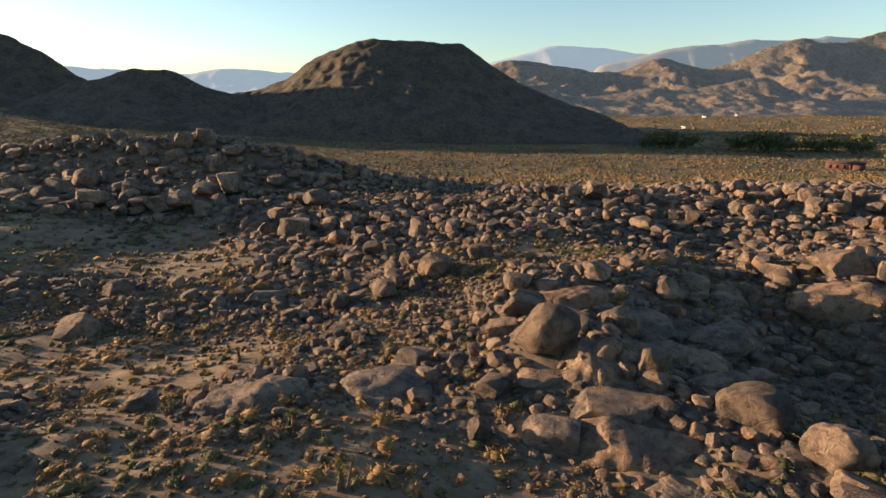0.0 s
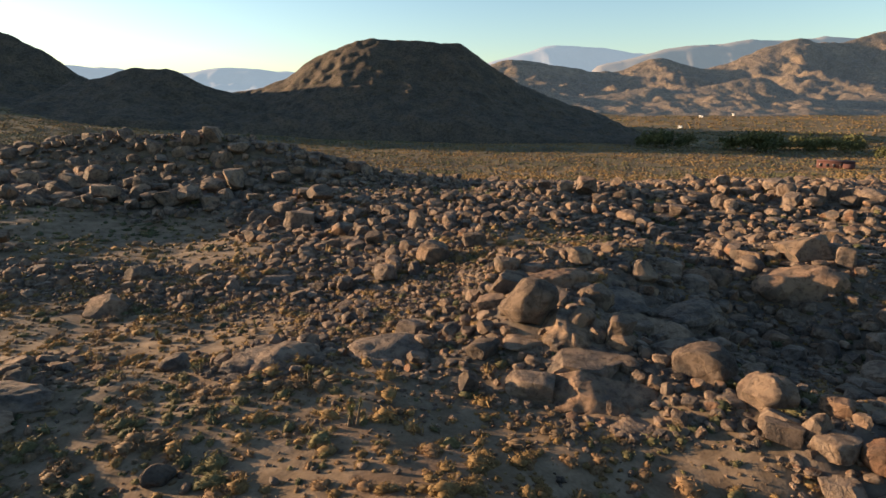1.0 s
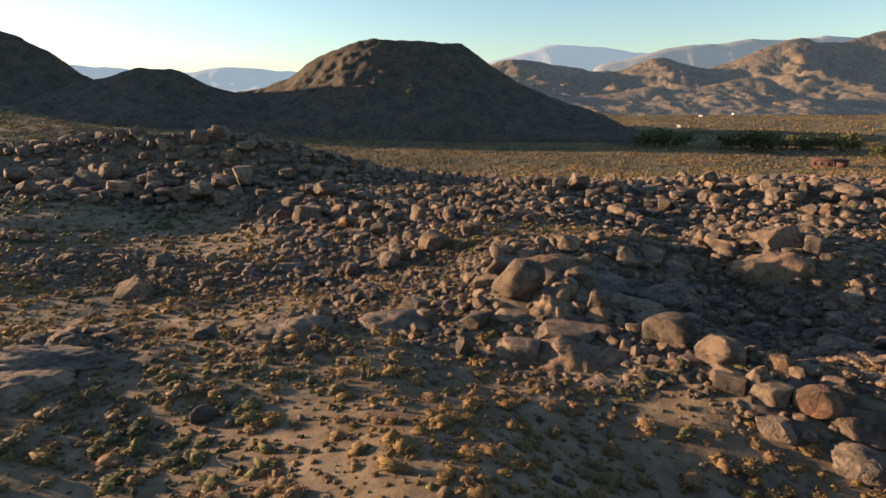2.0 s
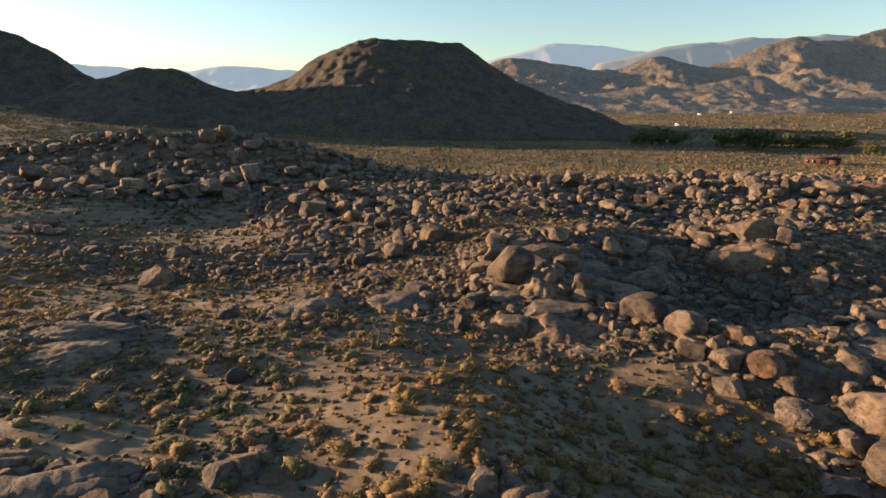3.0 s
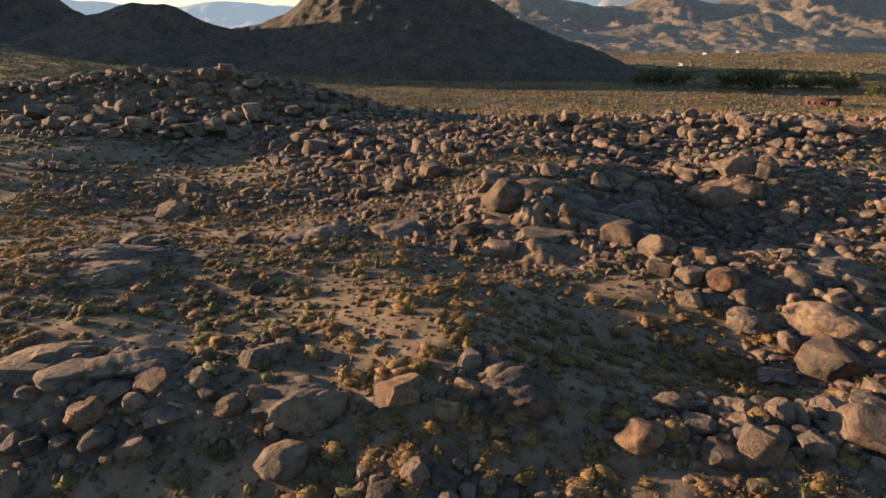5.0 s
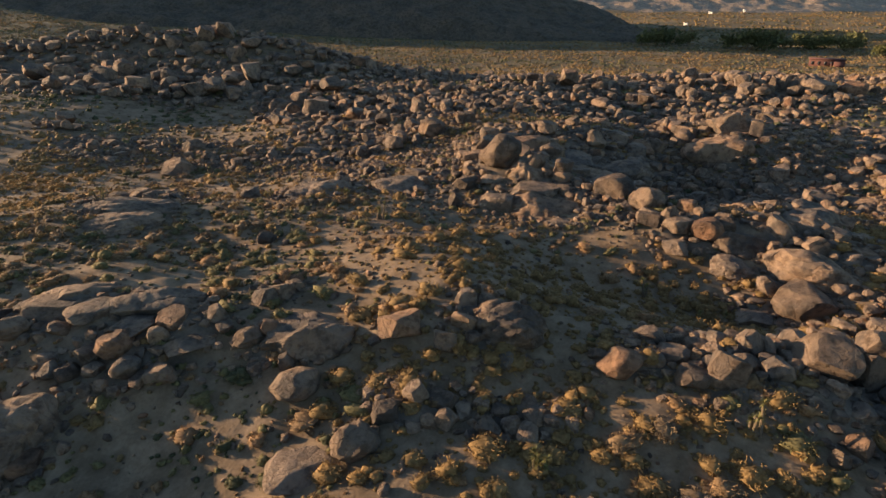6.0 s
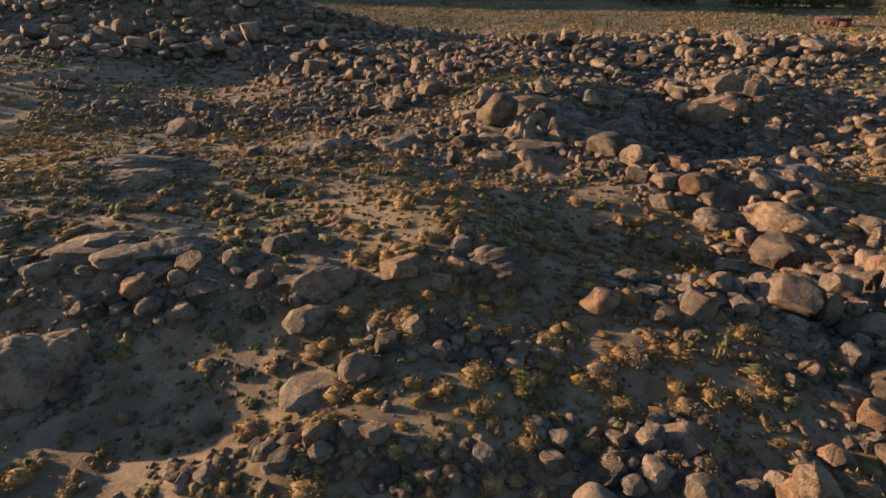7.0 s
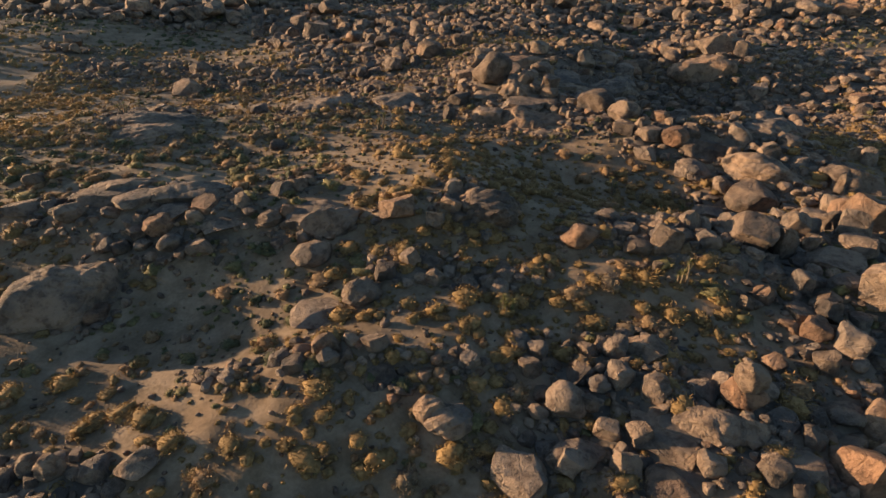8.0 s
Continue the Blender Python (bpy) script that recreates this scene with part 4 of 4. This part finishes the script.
yucca(-28.0, 47.1, 1.5, 3, 1)
yucca(-19.9, 36.7, 1.1, 2, 2)
yucca(-10.1, 33.5, 1.5, 4, 3)
yucca(-5.4, 27.1, 1.6, 4, 4)
yucca(18.4, 14.4, 2.0, 3, 5)
yucca(17.5, -4.6, 1.7, 3, 6)
yucca(5.7, -6.4, 1.3, 5, 7)
yucca(-18.5, 48.0, 1.3, 2, 8)
yucca(23.0, 12.0, 1.5, 2, 9)
yucca(-36.0, 30.0, 1.5, 3, 10)


def tree(x, y, height, width, seed, label):
    """A spreading dark tree: trunk, limbs and a ragged crown of leaf clumps with gaps."""
    rs = np.random.RandomState(seed)
    root = thing("tree", label, "tree", (x, y, float(ground(x, y)) - 0.2), "trees by the houses")
    tip = np.array((rs.normal() * 0.4, rs.normal() * 0.4, height * 0.45))
    part("trunk", *tube([tip * u for u in (0, 0.5, 1)], (0.035 * height, 0.028 * height, 0.02 * height)), BARK, root)
    v, f = [], []
    for _ in range(9):
        a = rs.uniform(0, 6.28)
        end = tip + np.array((math.cos(a) * width * 0.33, math.sin(a) * width * 0.33, height * rs.uniform(0.05, 0.35)))
        part("limb", *tube([tip * 0.8, (tip + end) / 2, end], (0.016 * height, 0.011 * height, 0.006 * height), 5), BARK, root)
        r = width * rs.uniform(0.16, 0.26)
        for _ in range(70):
            p = end + rs.normal(size=3) * r * np.array((0.8, 0.8, 0.65))
            p[2] = max(p[2], height * 0.12)
            d, e = rs.normal(size=3), rs.normal(size=3)
            s = width * 0.035 * rs.uniform(0.6, 1.5)
            n = len(v)
            v += [p - d * s, p + e * s, p + d * s, p - e * s]
            f.append((n, n + 1, n + 2, n + 3))
    part("crown", np.array(v), np.array(f), LEAF, root, "dark green ragged crown of small leaves", False)


for k, (x, y, h, w) in enumerate([
    (185, 500, 12, 22),
    (202, 510, 14, 20),
    (222, 513, 11, 16),
    (249, 458, 17, 24),
    (272, 472, 15, 22),
    (333, 522, 9, 18),
    (320, 473, 10, 18),
    (319, 451, 11, 16),
    (320, 434, 11, 15),
    (197, 504, 12, 18),
    (261, 452, 13, 20),
    (304, 465, 9, 16),
    (312, 394, 8, 13),
    (176, 498, 8, 14),
    (212, 500, 8, 13),
    (241, 470, 12, 18),
    (256, 480, 13, 16),
    (292, 478, 8, 14),
    (315, 490, 9, 15),
    (342, 505, 10, 16),
    (362, 500, 10, 18),
    (372, 515, 9, 16),
]):
    tree(x, y, 0.95 * h, 0.8 * w, 20 + k, "dark green spreading tree on the valley floor")


def palm(x, y, height, seed):
    rs = np.random.RandomState(seed)
    root = thing("palm_tree", "tall fan palm with a shaggy brown trunk", "palm tree", (x, y, float(ground(x, y)) - 0.2), "palms")
    part("trunk", *tube([(0, 0, 0), (0.1, 0, height * 0.5), (0.2, 0.1, height * 0.85)], (0.5, 0.42, 0.36)), BARK, root)
    v, f = blades(rs, np.array((0.2, 0.1, height * 0.86)), 60, 3.0, 0.35)
    tris = [t for q in f for t in ((q[0], q[1], q[2]), (q[0], q[2], q[3]))]
    part("frond_crown", np.array(v), np.array([t for t in tris if len(set(t)) == 3]), LEAF, root, "green fan-shaped fronds", False)


palm(339, 521, 13, 50)
palm(348, 519, 13, 51)


def box(x0, y0, z0, x1, y1, z1):
    v = [(x, y, z) for x in (x0, x1) for y in (y0, y1) for z in (z0, z1)]
    return np.array(v), np.array([(0, 1, 3, 2), (4, 6, 7, 5), (0, 4, 5, 1), (2, 3, 7, 6), (0, 2, 6, 4), (1, 5, 7, 3)])


GLASS_DARK = plain_material("dark_window", (0.03, 0.035, 0.04), 0.2, 0.2, 1.0)


def house(name, label, x, y, turn, w, d, h, wall, roof, windows, lift=0.0):
    """A low desert house: walls, flat roof with a raised rim, door and windows."""
    root = thing(name, label, "house", (x, y, float(ground(x, y)) - 0.3 + lift))
    root.matrix_world = root.matrix_world @ pose(0, 0, 0, 0, 0, turn)
    part("wall", *box(-w / 2, -d / 2, 0, w / 2, d / 2, h), wall, root, "", False)
    part("wing", *box(w * 0.18, -d * 0.9, 0, w / 2 - 0.3, -d / 2 - 0.01, h * 0.8), wall, root, "", False)
    part("roof", *box(-w / 2 - 0.4, -d / 2 - 0.4, h + 0.004, w / 2 + 0.4, d / 2 + 0.4, h + 0.45), roof, root, "flat roof with a raised rim", False)
    for k in range(windows):
        u = -w * 0.42 + w * 0.55 * k / max(1, windows - 1)
        win = part("window", *box(u - 0.7, -d / 2 - 0.06, h * 0.35, u + 0.7, -d / 2 - 0.005, h * 0.75), GLASS_DARK, root, "dark window pane", False)
        part("window_frame", *box(u - 0.8, -d / 2 - 0.1, h * 0.30, u + 0.8, -d / 2 - 0.062, h * 0.345), roof, win, "", False)
    part("door", *box(w * 0.10, -d / 2 - 0.07, 0.2, w * 0.10 + 1.0, -d / 2 - 0.006, 2.3), roof, root, "", False)


RED_STUCCO = plain_material("red_stucco", (0.095, 0.045, 0.04), 0.9, 0.2, 1.5)
OCHRE_STUCCO = plain_material("ochre_stucco", (0.50, 0.34, 0.17), 0.9, 0.15, 1.5)
WHITE_STUCCO = plain_material("white_stucco", (0.72, 0.69, 0.64), 0.9, 0.1, 1.5)
BROWN_WOOD = plain_material("brown_wood", (0.15, 0.11, 0.08), 0.9, 0.3, 1.0)
house("red_house", "low dark red flat-roofed desert house among trees", 233, 329, -28, 18, 9, 4.2, RED_STUCCO, RED_STUCCO, 4)
house("ochre_house", "sunlit ochre flat-roofed house below the dark hill", 96, 560, 10, 16, 9, 5.0, OCHRE_STUCCO, BROWN_WOOD, 3)
house("ranch_house", "long low weathered house with a flat roof", -180, 444, 33, 26, 9, 4.0, BROWN_WOOD, BROWN_WOOD, 4)
house("white_house", "small pale house on the shaded plain", -260, 617, 30, 13, 8, 4.0, WHITE_STUCCO, BROWN_WOOD, 2)
house("white_house", "small pale house on the shaded plain", -221, 570, 20, 11, 8, 4.5, WHITE_STUCCO, WHITE_STUCCO, 2)
house("white_house", "small white house on the sunlit valley floor", 496, 1100, -20, 7, 4, 3.0, WHITE_STUCCO, WHITE_STUCCO, 2, 2.0)
house("white_house", "small white house on the sunlit valley floor", 590, 1166, -30, 5, 4, 4.0, WHITE_STUCCO, WHITE_STUCCO, 2, 2.0)
house("white_house", "small white house on the sunlit valley floor", 313, 750, -20, 5, 4, 2.8, WHITE_STUCCO, WHITE_STUCCO, 2, 1.0)
house("white_house", "low pale house on the shaded plain", -70, 640, 5, 14, 7, 3.5, WHITE_STUCCO, BROWN_WOOD, 2)
